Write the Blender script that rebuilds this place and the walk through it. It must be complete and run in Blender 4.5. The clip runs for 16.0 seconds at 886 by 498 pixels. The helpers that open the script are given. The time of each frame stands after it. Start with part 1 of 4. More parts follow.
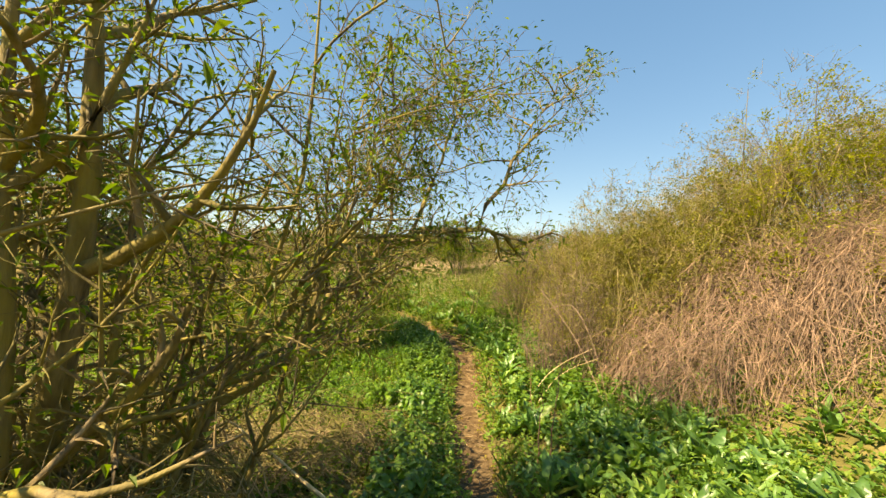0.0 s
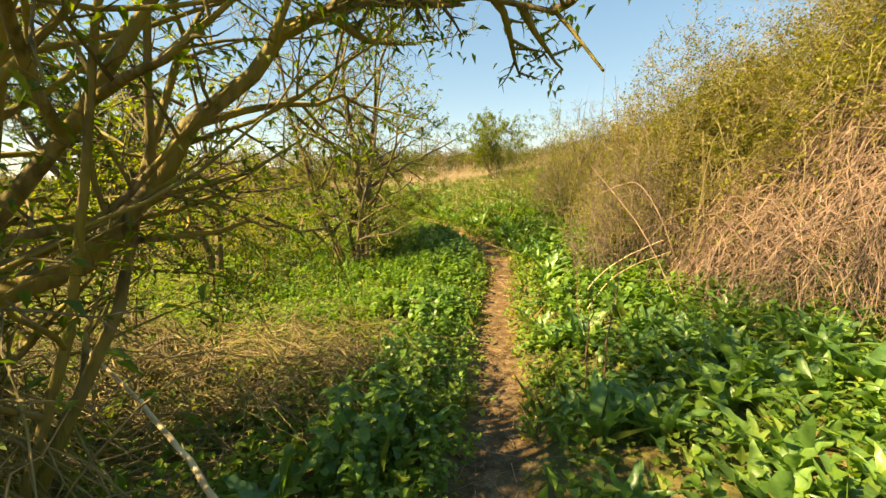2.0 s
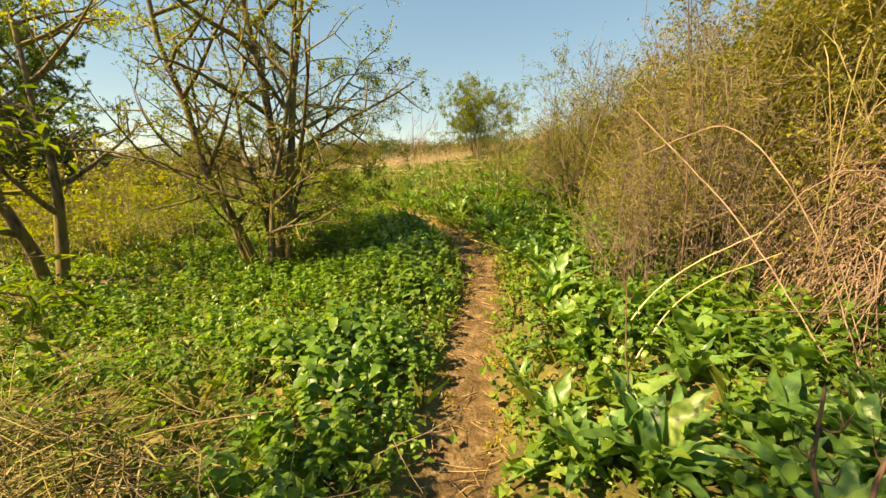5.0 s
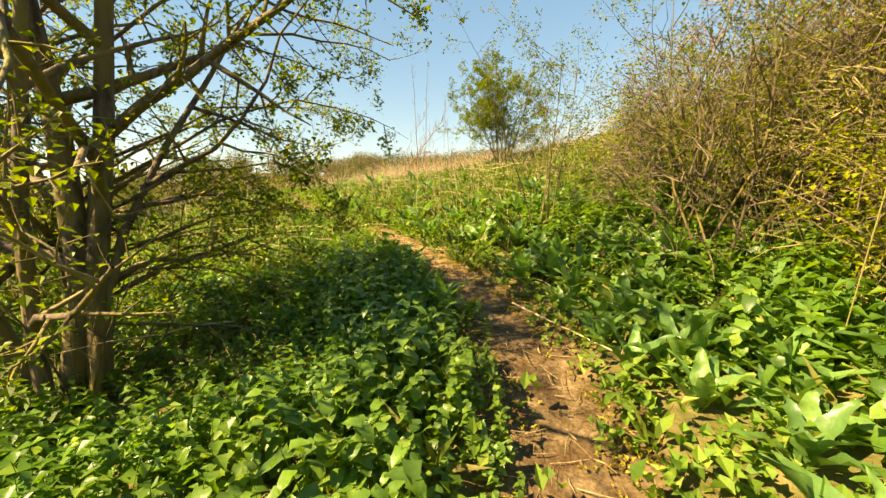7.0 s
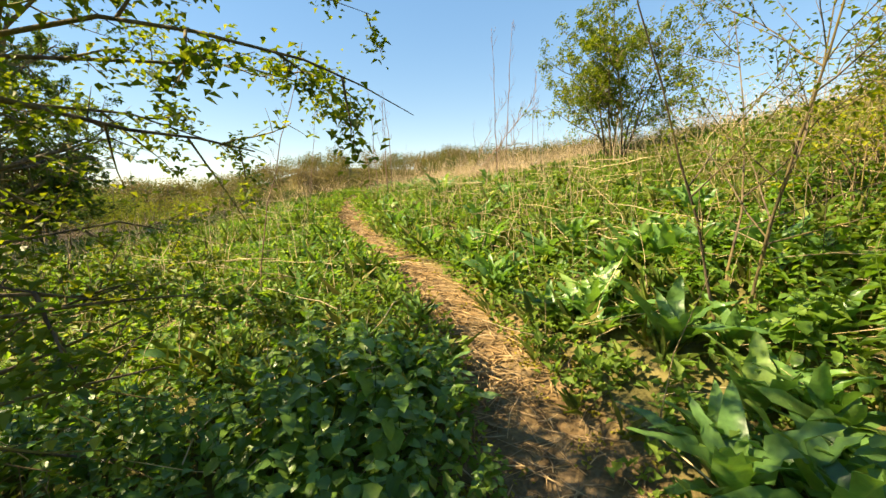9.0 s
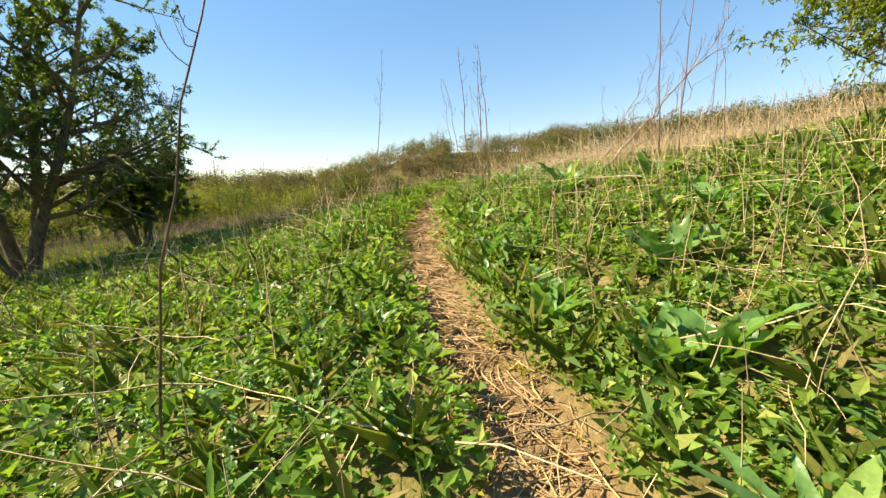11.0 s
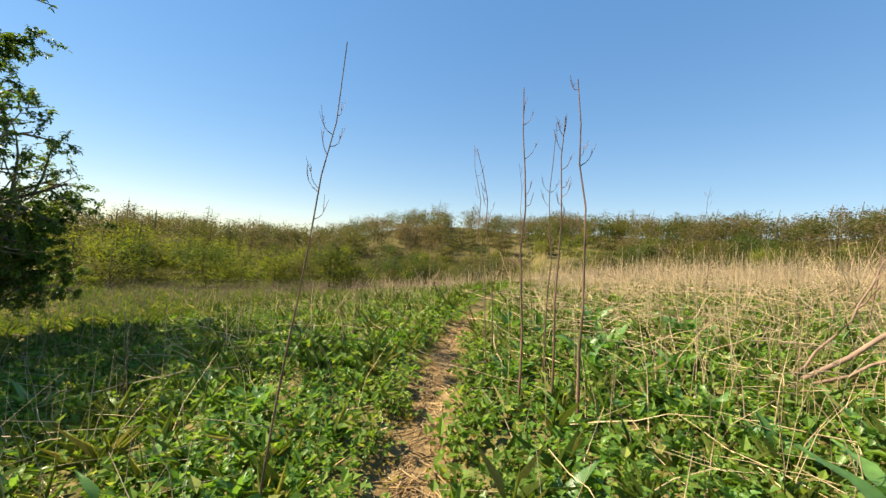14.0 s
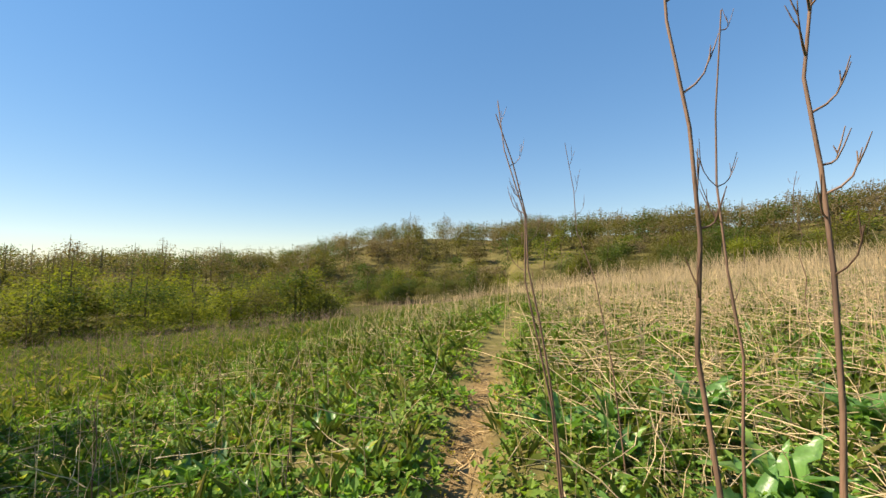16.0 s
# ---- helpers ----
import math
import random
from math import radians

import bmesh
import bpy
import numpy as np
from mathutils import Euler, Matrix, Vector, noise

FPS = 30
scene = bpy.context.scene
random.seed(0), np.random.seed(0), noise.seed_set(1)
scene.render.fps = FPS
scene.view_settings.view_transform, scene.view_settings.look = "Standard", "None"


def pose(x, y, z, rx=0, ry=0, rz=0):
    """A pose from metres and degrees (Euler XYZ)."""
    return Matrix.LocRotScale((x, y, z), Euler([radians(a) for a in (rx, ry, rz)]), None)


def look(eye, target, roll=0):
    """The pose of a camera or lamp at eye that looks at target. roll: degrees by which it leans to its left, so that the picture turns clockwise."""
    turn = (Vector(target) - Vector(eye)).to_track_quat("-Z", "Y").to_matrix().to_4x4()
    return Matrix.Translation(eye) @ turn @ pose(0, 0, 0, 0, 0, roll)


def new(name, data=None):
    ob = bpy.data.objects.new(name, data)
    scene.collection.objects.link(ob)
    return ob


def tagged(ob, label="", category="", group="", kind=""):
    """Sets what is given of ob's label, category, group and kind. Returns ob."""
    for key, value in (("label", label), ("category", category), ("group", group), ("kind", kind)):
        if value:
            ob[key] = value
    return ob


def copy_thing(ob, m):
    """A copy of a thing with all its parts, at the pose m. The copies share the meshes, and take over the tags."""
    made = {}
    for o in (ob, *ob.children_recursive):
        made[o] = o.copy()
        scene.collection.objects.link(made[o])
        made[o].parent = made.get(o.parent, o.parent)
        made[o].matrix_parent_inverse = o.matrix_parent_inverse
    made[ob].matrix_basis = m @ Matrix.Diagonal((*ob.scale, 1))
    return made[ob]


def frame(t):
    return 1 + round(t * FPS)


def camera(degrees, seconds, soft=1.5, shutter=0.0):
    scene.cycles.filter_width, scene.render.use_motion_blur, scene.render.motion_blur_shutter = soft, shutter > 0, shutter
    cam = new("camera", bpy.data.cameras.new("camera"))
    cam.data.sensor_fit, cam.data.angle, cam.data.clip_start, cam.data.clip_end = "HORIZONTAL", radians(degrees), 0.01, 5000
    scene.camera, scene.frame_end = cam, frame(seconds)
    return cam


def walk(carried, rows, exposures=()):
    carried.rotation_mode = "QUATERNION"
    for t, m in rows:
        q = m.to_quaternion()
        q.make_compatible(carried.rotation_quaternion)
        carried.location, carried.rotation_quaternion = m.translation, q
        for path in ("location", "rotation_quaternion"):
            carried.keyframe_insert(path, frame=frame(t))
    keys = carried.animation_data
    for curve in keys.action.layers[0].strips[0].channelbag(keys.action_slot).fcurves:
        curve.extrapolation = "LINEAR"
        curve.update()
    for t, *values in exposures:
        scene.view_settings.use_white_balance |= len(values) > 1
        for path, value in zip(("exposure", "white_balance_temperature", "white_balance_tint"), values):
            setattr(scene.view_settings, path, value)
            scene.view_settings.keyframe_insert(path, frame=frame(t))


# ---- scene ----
# ---- camera ----
cam = camera(97.4, 16.0)
PATH = [
    (0.0, 0.000, 0.000, 1.650, 94.00, -3.00, 0.00),
    (0.5, 0.105, 0.348, 1.545, 90.02, -2.51, 1.54),
    (1.0, 0.219, 0.715, 1.440, 86.41, -1.83, 3.49),
    (1.5, 0.312, 1.100, 1.303, 83.90, -0.76, 5.46),
    (2.0, 0.412, 1.497, 1.144, 82.02, 0.55, 6.85),
    (2.5, 0.487, 1.931, 1.061, 81.09, 2.11, 7.55),
    (3.0, 0.432, 2.462, 0.984, 80.60, 3.42, 7.53),
    (5.5, 0.572, 4.392, 0.853, 80.90, -0.06, 4.92),
    (6.0, 0.491, 5.241, 0.824, 81.11, 0.59, 6.44),
    (6.5, 0.410, 6.072, 0.887, 82.42, 1.57, 7.50),
    (7.0, 0.283, 6.794, 0.888, 82.81, 1.37, 6.92),
    (7.5, 0.333, 7.336, 1.009, 82.81, 0.67, 6.32),
    (8.0, 0.418, 7.928, 1.045, 83.24, 0.50, 9.08),
    (8.5, 0.272, 8.518, 1.133, 83.14, 0.67, 14.02),
    (9.0, 0.103, 9.121, 1.175, 82.04, 1.37, 19.88),
    (11.5, -1.395, 11.926, 1.501, 80.41, 1.83, 36.22),
    (12.0, -1.873, 12.453, 1.620, 81.73, 0.21, 36.81),
    (12.5, -2.265, 12.936, 1.752, 83.53, -1.07, 37.04),
    (13.0, -2.629, 13.430, 1.907, 85.30, -2.24, 36.73),
    (13.5, -2.973, 13.858, 2.046, 87.53, -3.45, 35.63),
    (14.0, -3.255, 14.296, 2.205, 90.36, -4.15, 34.04),
    (14.5, -3.527, 14.771, 2.307, 92.31, -3.87, 32.16),
    (15.0, -3.863, 15.153, 2.365, 93.49, -2.59, 30.82),
    (15.5, -4.221, 15.505, 2.488, 93.09, -0.85, 30.30),
    (16.0, -4.492, 15.880, 2.513, 92.10, 0.64, 30.13),
]
walk(cam, [(t, pose(x, y, z, a, b, c)) for t, x, y, z, a, b, c in PATH], exposures=[(0.0, 1.58, 9000, 10), (2.0, 1.75, 10300, 10), (3.0, 1.78, 11200, 10), (5.5, 1.5, 11200, 10), (7.0, 1.74, 10600, 10), (8.0, 1.85, 9600, 10), (8.6, 1.78, 8700, 10), (9.2, 1.56, 7800, 10), (11.5, 1.45, 7100, 10), (12.8, 1.34, 6900, 10), (14.0, 1.21, 6800, 10), (16.0, 1.1, 6750, 10)])

# ---- light ----
SUN_LEFT, SUN_UP = 121.0, 46.0          # degrees left of the walk's first heading, and above the horizon
sky_world = bpy.data.worlds.new("sky")
scene.world = sky_world
sky_world.use_nodes = True
wn = sky_world.node_tree.nodes
sky = wn.new("ShaderNodeTexSky")
sky.sky_type = 'NISHITA'
sky.sun_disc = False
sky.sun_elevation = radians(SUN_UP)
sky.sun_rotation = radians(-SUN_LEFT)
sky.air_density, sky.dust_density, sky.ozone_density = 1.1, 0.0, 4.0
wn["Background"].inputs["Strength"].default_value = 0.165
haze, tone = wn.new("ShaderNodeGamma"), wn.new("ShaderNodeHueSaturation")
haze.inputs["Gamma"].default_value, tone.inputs["Saturation"].default_value = 0.52, 1.7
tone.inputs["Hue"].default_value = 0.507
sky_world.node_tree.links.new(sky.outputs["Color"], haze.inputs["Color"])
sky_world.node_tree.links.new(haze.outputs["Color"], tone.inputs["Color"])
sky_world.node_tree.links.new(tone.outputs["Color"], wn["Background"].inputs["Color"])
sun_data = bpy.data.lights.new("sun", 'SUN')
sun_data.energy, sun_data.angle, sun_data.color = 5.0, radians(0.6), (1.0, 0.89, 0.68)
sun = new("sun", sun_data)
sl, su = radians(SUN_LEFT), radians(SUN_UP)
sun.matrix_world = look((-60 * math.sin(sl) * math.cos(su), 60 * math.cos(sl) * math.cos(su), 60 * math.sin(su)), (0, 0, 0))


# ---- materials ----
def shader(name):
    m = bpy.data.materials.new(name)
    m.use_nodes = True
    return m, m.node_tree.nodes, m.node_tree.links, m.node_tree.nodes["Principled BSDF"]


def ramp(nodes, links, source, stops):
    r = nodes.new("ShaderNodeValToRGB")
    e = r.color_ramp.elements
    while len(e) < len(stops):
        e.new(0.5)
    for i, (at, c) in enumerate(stops):
        e[i].position, e[i].color = at, (*c, 1)
    links.new(source, r.inputs["Fac"])
    return r.outputs["Color"]


def grain(nodes, links, scale, detail=4.0, stretch=None):
    n = nodes.new("ShaderNodeTexNoise")
    n.inputs["Scale"].default_value, n.inputs["Detail"].default_value = scale, detail
    c = nodes.new("ShaderNodeTexCoord")
    if stretch:
        mp = nodes.new("ShaderNodeMapping")
        mp.inputs["Scale"].default_value = stretch
        links.new(c.outputs["Object"], mp.inputs["Vector"])
        links.new(mp.outputs["Vector"], n.inputs["Vector"])
    else:
        links.new(c.outputs["Object"], n.inputs["Vector"])
    return n.outputs["Fac"]


def mixed(nodes, links, a, b, fac, mode='MIX'):
    m = nodes.new("ShaderNodeMix")
    m.data_type, m.blend_type = 'RGBA', mode
    for value, socket in ((fac, m.inputs[0]), (a, m.inputs[6]), (b, m.inputs[7])):
        if isinstance(value, (int, float)):
            socket.default_value = value
        elif isinstance(value, tuple):
            socket.default_value = (*value, 1)
        else:
            links.new(value, socket)
    return m.outputs[2]


def leaf_stuff(name, stops, glow=0.35, rough=0.45, by_object=False, patch=0.35, patch_colour=(0.05, 0.10, 0.015), sheen=0.4):
    """Foliage: colour by leaf, slow patches over the plant, light through the blade."""
    m, n, l, p = shader(name)
    if by_object:
        rnd = n.new("ShaderNodeObjectInfo").outputs["Random"]
    else:
        rnd = n.new("ShaderNodeNewGeometry").outputs["Random Per Island"]
    c = ramp(n, l, rnd, stops)
    big = grain(n, l, 0.9, 3)
    mr = n.new("ShaderNodeMapRange")
    mr.inputs["From Min"].default_value, mr.inputs["From Max"].default_value, mr.inputs["To Max"].default_value = 0.4, 0.65, patch
    l.new(big, mr.inputs["Value"])
    c = mixed(n, l, c, patch_colour, mr.outputs["Result"])
    fine = grain(n, l, 60, 3)
    c = mixed(n, l, c, ramp(n, l, fine, [(0.3, (0.72, 0.72, 0.72)), (0.7, (1.15, 1.15, 1.1))]), 0.6, 'MULTIPLY')
    l.new(c, p.inputs["Base Color"])
    p.inputs["Roughness"].default_value = rough
    p.inputs["Specular IOR Level"].default_value = sheen
    tr = n.new("ShaderNodeBsdfTranslucent")
    tc = mixed(n, l, c, (1.5, 1.55, 0.6), 1.0, 'MULTIPLY')
    l.new(tc, tr.inputs["Color"])
    ms = n.new("ShaderNodeMixShader")
    ms.inputs[0].default_value = glow
    l.new(p.outputs[0], ms.inputs[1])
    l.new(tr.outputs[0], ms.inputs[2])
    l.new(ms.outputs[0], n["Material Output"].inputs["Surface"])
    b = n.new("ShaderNodeBump")
    b.inputs["Strength"].default_value, b.inputs["Distance"].default_value = 0.3, 0.004
    l.new(grain(n, l, 90, 2), b.inputs["Height"])
    l.new(b.outputs[0], p.inputs["Normal"])
    return m


def bark_stuff(name, stops, scale=14.0, moss=None, moss_amount=0.5, rough=0.85, island=False):
    m, n, l, p = shader(name)
    c = ramp(n, l, grain(n, l, scale, 5, (1, 1, 0.25)), stops)
    if island:
        c = mixed(n, l, c, ramp(n, l, n.new("ShaderNodeNewGeometry").outputs["Random Per Island"],
                                [(0.0, (0.55, 0.55, 0.55)), (0.5, (1, 0.97, 0.95)), (1.0, (1.5, 1.42, 1.3))]), 1.0, 'MULTIPLY')
    if moss:
        mask = ramp(n, l, grain(n, l, 3.2, 5), [(0.5 - moss_amount * 0.25, (0, 0, 0)), (0.62, (1, 1, 1))])
        c = mixed(n, l, c, moss, mask)
    l.new(c, p.inputs["Base Color"])
    p.inputs["Roughness"].default_value = rough
    b = n.new("ShaderNodeBump")
    b.inputs["Strength"].default_value, b.inputs["Distance"].default_value = 0.7, 0.012
    l.new(grain(n, l, scale * 3, 4, (1, 1, 0.2)), b.inputs["Height"])
    l.new(b.outputs[0], p.inputs["Normal"])
    return m


MAT_NETTLE = leaf_stuff("nettle_leaf", [(0.0, (0.055, 0.125, 0.022)), (0.45, (0.10, 0.215, 0.035)), (0.8, (0.145, 0.28, 0.042)), (1.0, (0.24, 0.35, 0.06))], 0.42, 0.4, patch=0.45, patch_colour=(0.17, 0.25, 0.035), sheen=0.5)
DOCK_TONES = [(0.0, (0.085, 0.185, 0.05)), (0.5, (0.135, 0.27, 0.068)), (0.85, (0.185, 0.33, 0.08)), (1.0, (0.25, 0.36, 0.085))]
MAT_DOCK = leaf_stuff("dock_leaf", DOCK_TONES, 0.36, 0.36, by_object=True, patch=0.2, sheen=0.55)
MAT_DOCK_FAR = leaf_stuff("dock_leaf_joined", DOCK_TONES, 0.36, 0.4, patch=0.2, sheen=0.5)
MAT_HERB = leaf_stuff("herb_leaf", [(0.0, (0.08, 0.16, 0.025)), (0.5, (0.14, 0.255, 0.035)), (0.85, (0.22, 0.335, 0.05)), (1.0, (0.36, 0.38, 0.10))], 0.42, 0.6, patch=0.3, patch_colour=(0.15, 0.16, 0.03), sheen=0.25)
MAT_GRASS = leaf_stuff("grass_blade", [(0.0, (0.07, 0.12, 0.018)), (0.6, (0.13, 0.19, 0.03)), (0.9, (0.25, 0.25, 0.065)), (1.0, (0.40, 0.33, 0.15))], 0.38, 0.6, patch=0.3, patch_colour=(0.18, 0.17, 0.05), sheen=0.25)
MAT_ELDER = leaf_stuff("elder_leaf", [(0.0, (0.07, 0.12, 0.015)), (0.6, (0.13, 0.20, 0.022)), (1.0, (0.22, 0.27, 0.04))], 0.45, sheen=0.3)
MAT_THORN = leaf_stuff("hawthorn_leaf", [(0.0, (0.09, 0.13, 0.015)), (0.6, (0.17, 0.22, 0.022)), (1.0, (0.32, 0.32, 0.04))], 0.45, sheen=0.3)
MAT_SPRING = leaf_stuff("spring_leaf", [(0.0, (0.17, 0.19, 0.014)), (0.6, (0.29, 0.30, 0.022)), (1.0, (0.44, 0.41, 0.04))], 0.48, sheen=0.25)
MAT_DARKTREE = leaf_stuff("dark_tree_leaf", [(0.0, (0.06, 0.10, 0.022)), (0.6, (0.10, 0.16, 0.034)), (1.0, (0.17, 0.23, 0.055))], 0.42)
MAT_SCRUB = leaf_stuff("scrub_leaf", [(0.0, (0.10, 0.12, 0.02)), (0.5, (0.17, 0.18, 0.03)), (1.0, (0.30, 0.27, 0.06))], 0.38, 0.7, patch=0.45, patch_colour=(0.24, 0.18, 0.075), sheen=0.2)
MAT_WOOD_BROWN = leaf_stuff("far_wood_brown", [(0.0, (0.13, 0.098, 0.065)), (0.5, (0.155, 0.12, 0.08)), (1.0, (0.19, 0.15, 0.10))], 0.38, 0.9, patch=0.0, sheen=0.1)
MAT_WOOD_OLIVE = leaf_stuff("far_wood_olive", [(0.0, (0.09, 0.085, 0.028)), (0.5, (0.11, 0.102, 0.033)), (1.0, (0.135, 0.122, 0.042))], 0.38, 0.9, patch=0.0, sheen=0.1)
MAT_WOOD_GREEN = leaf_stuff("far_wood_green", [(0.0, (0.052, 0.078, 0.02)), (0.5, (0.065, 0.092, 0.024)), (1.0, (0.085, 0.112, 0.03))], 0.38, 0.9, patch=0.0, sheen=0.1)
MAT_WOOD_YELLOW = leaf_stuff("far_wood_yellow", [(0.0, (0.14, 0.155, 0.02)), (0.5, (0.17, 0.185, 0.025)), (1.0, (0.21, 0.22, 0.035))], 0.42, 0.9, patch=0.3, patch_colour=(0.14, 0.16, 0.04), sheen=0.1)
MAT_ELDER_BARK = bark_stuff("elder_bark", [(0.35, (0.035, 0.025, 0.016)), (0.62, (0.23, 0.17, 0.09))], 22, (0.24, 0.19, 0.035), 0.7)
MAT_BARK = bark_stuff("hawthorn_bark", [(0.35, (0.04, 0.028, 0.019)), (0.62, (0.17, 0.122, 0.075))], 26, (0.17, 0.13, 0.035), 0.3)
MAT_TWIG = bark_stuff("twig_bark", [(0.3, (0.09, 0.066, 0.038)), (0.7, (0.26, 0.195, 0.113))], 20, (0.22, 0.18, 0.05), 0.3, island=True)
MAT_BARE = bark_stuff("bare_twig", [(0.3, (0.10, 0.072, 0.05)), (0.7, (0.27, 0.20, 0.145))], 20, island=True)
MAT_ELDER_TWIG = bark_stuff("elder_twig", [(0.3, (0.05, 0.037, 0.021)), (0.7, (0.25, 0.185, 0.10))], 20, (0.20, 0.165, 0.035), 0.45, island=True)
MAT_STRAWTWIG = bark_stuff("straw_coloured_twig", [(0.3, (0.17, 0.125, 0.065)), (0.7, (0.40, 0.305, 0.165))], 12, (0.20, 0.19, 0.045), 0.45, island=True)
MAT_CANE = bark_stuff("dead_cane", [(0.3, (0.13, 0.085, 0.06)), (0.7, (0.37, 0.255, 0.18))], 10, island=True)
MAT_STRAW = bark_stuff("dry_straw", [(0.3, (0.40, 0.29, 0.14)), (0.7, (0.70, 0.57, 0.34))], 10, island=True, rough=0.6)
MAT_CHIP = bark_stuff("trodden_straw", [(0.3, (0.16, 0.10, 0.05)), (0.7, (0.46, 0.34, 0.18))], 10, island=True, rough=0.8)
MAT_GOLD_CHIP = bark_stuff("golden_straw", [(0.3, (0.24, 0.15, 0.065)), (0.7, (0.48, 0.34, 0.16))], 10, island=True, rough=0.8)
MAT_STALK = bark_stuff("dead_stalk", [(0.3, (0.075, 0.044, 0.03)), (0.7, (0.22, 0.13, 0.085))], 12, island=True, rough=0.65)
MAT_REED = bark_stuff("dead_reed", [(0.3, (0.34, 0.25, 0.14)), (0.7, (0.55, 0.43, 0.26))], 8, island=True, rough=0.7)


def ground_stuff():
    """Bare trodden earth on the path, mould and moss under the plants, grassland far out."""
    m, n, l, p = shader("soil_and_turf")
    at = n.new("ShaderNodeAttribute")
    at.attribute_name = "trodden"
    soil = ramp(n, l, grain(n, l, 9, 6), [(0.3, (0.085, 0.052, 0.026)), (0.5, (0.13, 0.088, 0.047)), (0.72, (0.24, 0.17, 0.095))])
    soil = mixed(n, l, soil, ramp(n, l, grain(n, l, 55, 4), [(0.35, (0.6, 0.57, 0.52)), (0.65, (1.2, 1.15, 1.1))]), 0.8, 'MULTIPLY')
    dry = ramp(n, l, grain(n, l, 11, 6), [(0.3, (0.16, 0.10, 0.045)), (0.5, (0.27, 0.18, 0.08)), (0.72, (0.38, 0.27, 0.13))])
    soil = mixed(n, l, soil, dry, at.outputs["Alpha"])
    mould = ramp(n, l, grain(n, l, 5, 6), [(0.3, (0.08, 0.072, 0.026)), (0.55, (0.15, 0.13, 0.045)), (0.75, (0.25, 0.195, 0.085))])
    far = ramp(n, l, grain(n, l, 0.35, 6), [(0.3, (0.09, 0.10, 0.028)), (0.55, (0.16, 0.14, 0.055)), (0.75, (0.24, 0.19, 0.09))])
    sp = n.new("ShaderNodeSeparateColor")
    l.new(at.outputs["Color"], sp.inputs[0])
    c = mixed(n, l, mould, soil, sp.outputs[0])
    c = mixed(n, l, c, far, sp.outputs[1])
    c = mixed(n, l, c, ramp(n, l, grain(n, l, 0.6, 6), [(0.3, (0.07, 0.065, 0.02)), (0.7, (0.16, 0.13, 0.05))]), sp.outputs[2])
    l.new(c, p.inputs["Base Color"])
    p.inputs["Roughness"].default_value = 0.95
    p.inputs["Specular IOR Level"].default_value = 0.1
    b = n.new("ShaderNodeBump")
    b.inputs["Strength"].default_value, b.inputs["Distance"].default_value = 0.8, 0.03
    l.new(grain(n, l, 30, 6), b.inputs["Height"])
    l.new(b.outputs[0], p.inputs["Normal"])
    return m


MAT_MOSS = leaf_stuff("path_moss", [(0.0, (0.16, 0.16, 0.02)), (0.6, (0.28, 0.25, 0.035)), (1.0, (0.42, 0.34, 0.07))], 0.3, 0.8, patch=0.2, patch_colour=(0.25, 0.19, 0.05), sheen=0.1)
MAT_GROUND = ground_stuff()

# ---- the lie of the land ----
TRACK = np.array([(-0.6, -8, .75), (-.2, -4, .35), (.1, 0, 0), (.38, 2, -.22), (.5, 3.8, -.42), (.47, 5, -.52), (.48, 6.4, -.5), (.56, 7.4, -.38), (.64, 8.2, -.27), (.62, 8.9, -.17),
                  (.38, 9.8, -.05), (0, 10.7, .05), (-.5, 11.6, .16), (-1.2, 12.45, .36), (-2.0, 13.1, .47), (-2.7, 13.72, .56), (-3.3, 14.4, .67), (-4.2, 15.5, .88), (-5.2, 17.2, 1.06),
                  (-5.75, 18.3, 1.16), (-6.4, 20.2, 1.26), (-6.9, 21.8, 1.3), (-7.6, 24.5, 1.25), (-9, 28, 1.1), (-12, 36, .6), (-17, 50, -.5)])
LENGTHS = np.concatenate([[0], np.cumsum(np.linalg.norm(np.diff(TRACK[:, :2], axis=0), axis=1))])
_u = np.linspace(0, LENGTHS[-1], 400)
_k = np.exp(-0.5 * (np.arange(-6, 7) / 3.0) ** 2)
_k /= _k.sum()
LINE = np.stack([np.convolve(np.pad(np.interp(_u, LENGTHS, TRACK[:, i]), 6, 'edge'), _k, 'valid') for i in range(3)], 1)
_d = np.gradient(LINE[:, :2], axis=0)
_d /= np.linalg.norm(_d, axis=1)[:, None]
RIGHT = np.stack([_d[:, 1], -_d[:, 0]], 1)


def beside(x, y):
    """For places: the track nearby, smoothly, as its y and its height, and how far to its right they lie."""
    x, y = np.atleast_1d(np.asarray(x, float)), np.atleast_1d(np.asarray(y, float))
    off, along, high = np.zeros(len(x)), np.zeros(len(x)), np.zeros(len(x))
    for a in range(0, len(x), 20000):
        dx, dy = x[a:a + 20000, None] - LINE[None, :, 0], y[a:a + 20000, None] - LINE[None, :, 1]
        i = np.argmin(dx * dx + dy * dy, 1)
        r = np.arange(len(i))
        near = np.sqrt(dx[r, i] ** 2 + dy[r, i] ** 2)
        off[a:a + 20000] = near * np.sign(dx[r, i] * RIGHT[i, 0] + dy[r, i] * RIGHT[i, 1])
        share = np.exp((near[:, None] - np.sqrt(dx * dx + dy * dy)) / (0.02 + 0.2 * near[:, None]))
        share /= share.sum(1)[:, None]
        along[a:a + 20000], high[a:a + 20000] = share @ LINE[:, 1], share @ LINE[:, 2]
    return along, high, off


def step(a, b, v):
    u = np.clip((v - a) / (b - a), 0, 1)
    return u * u * (3 - 2 * u)


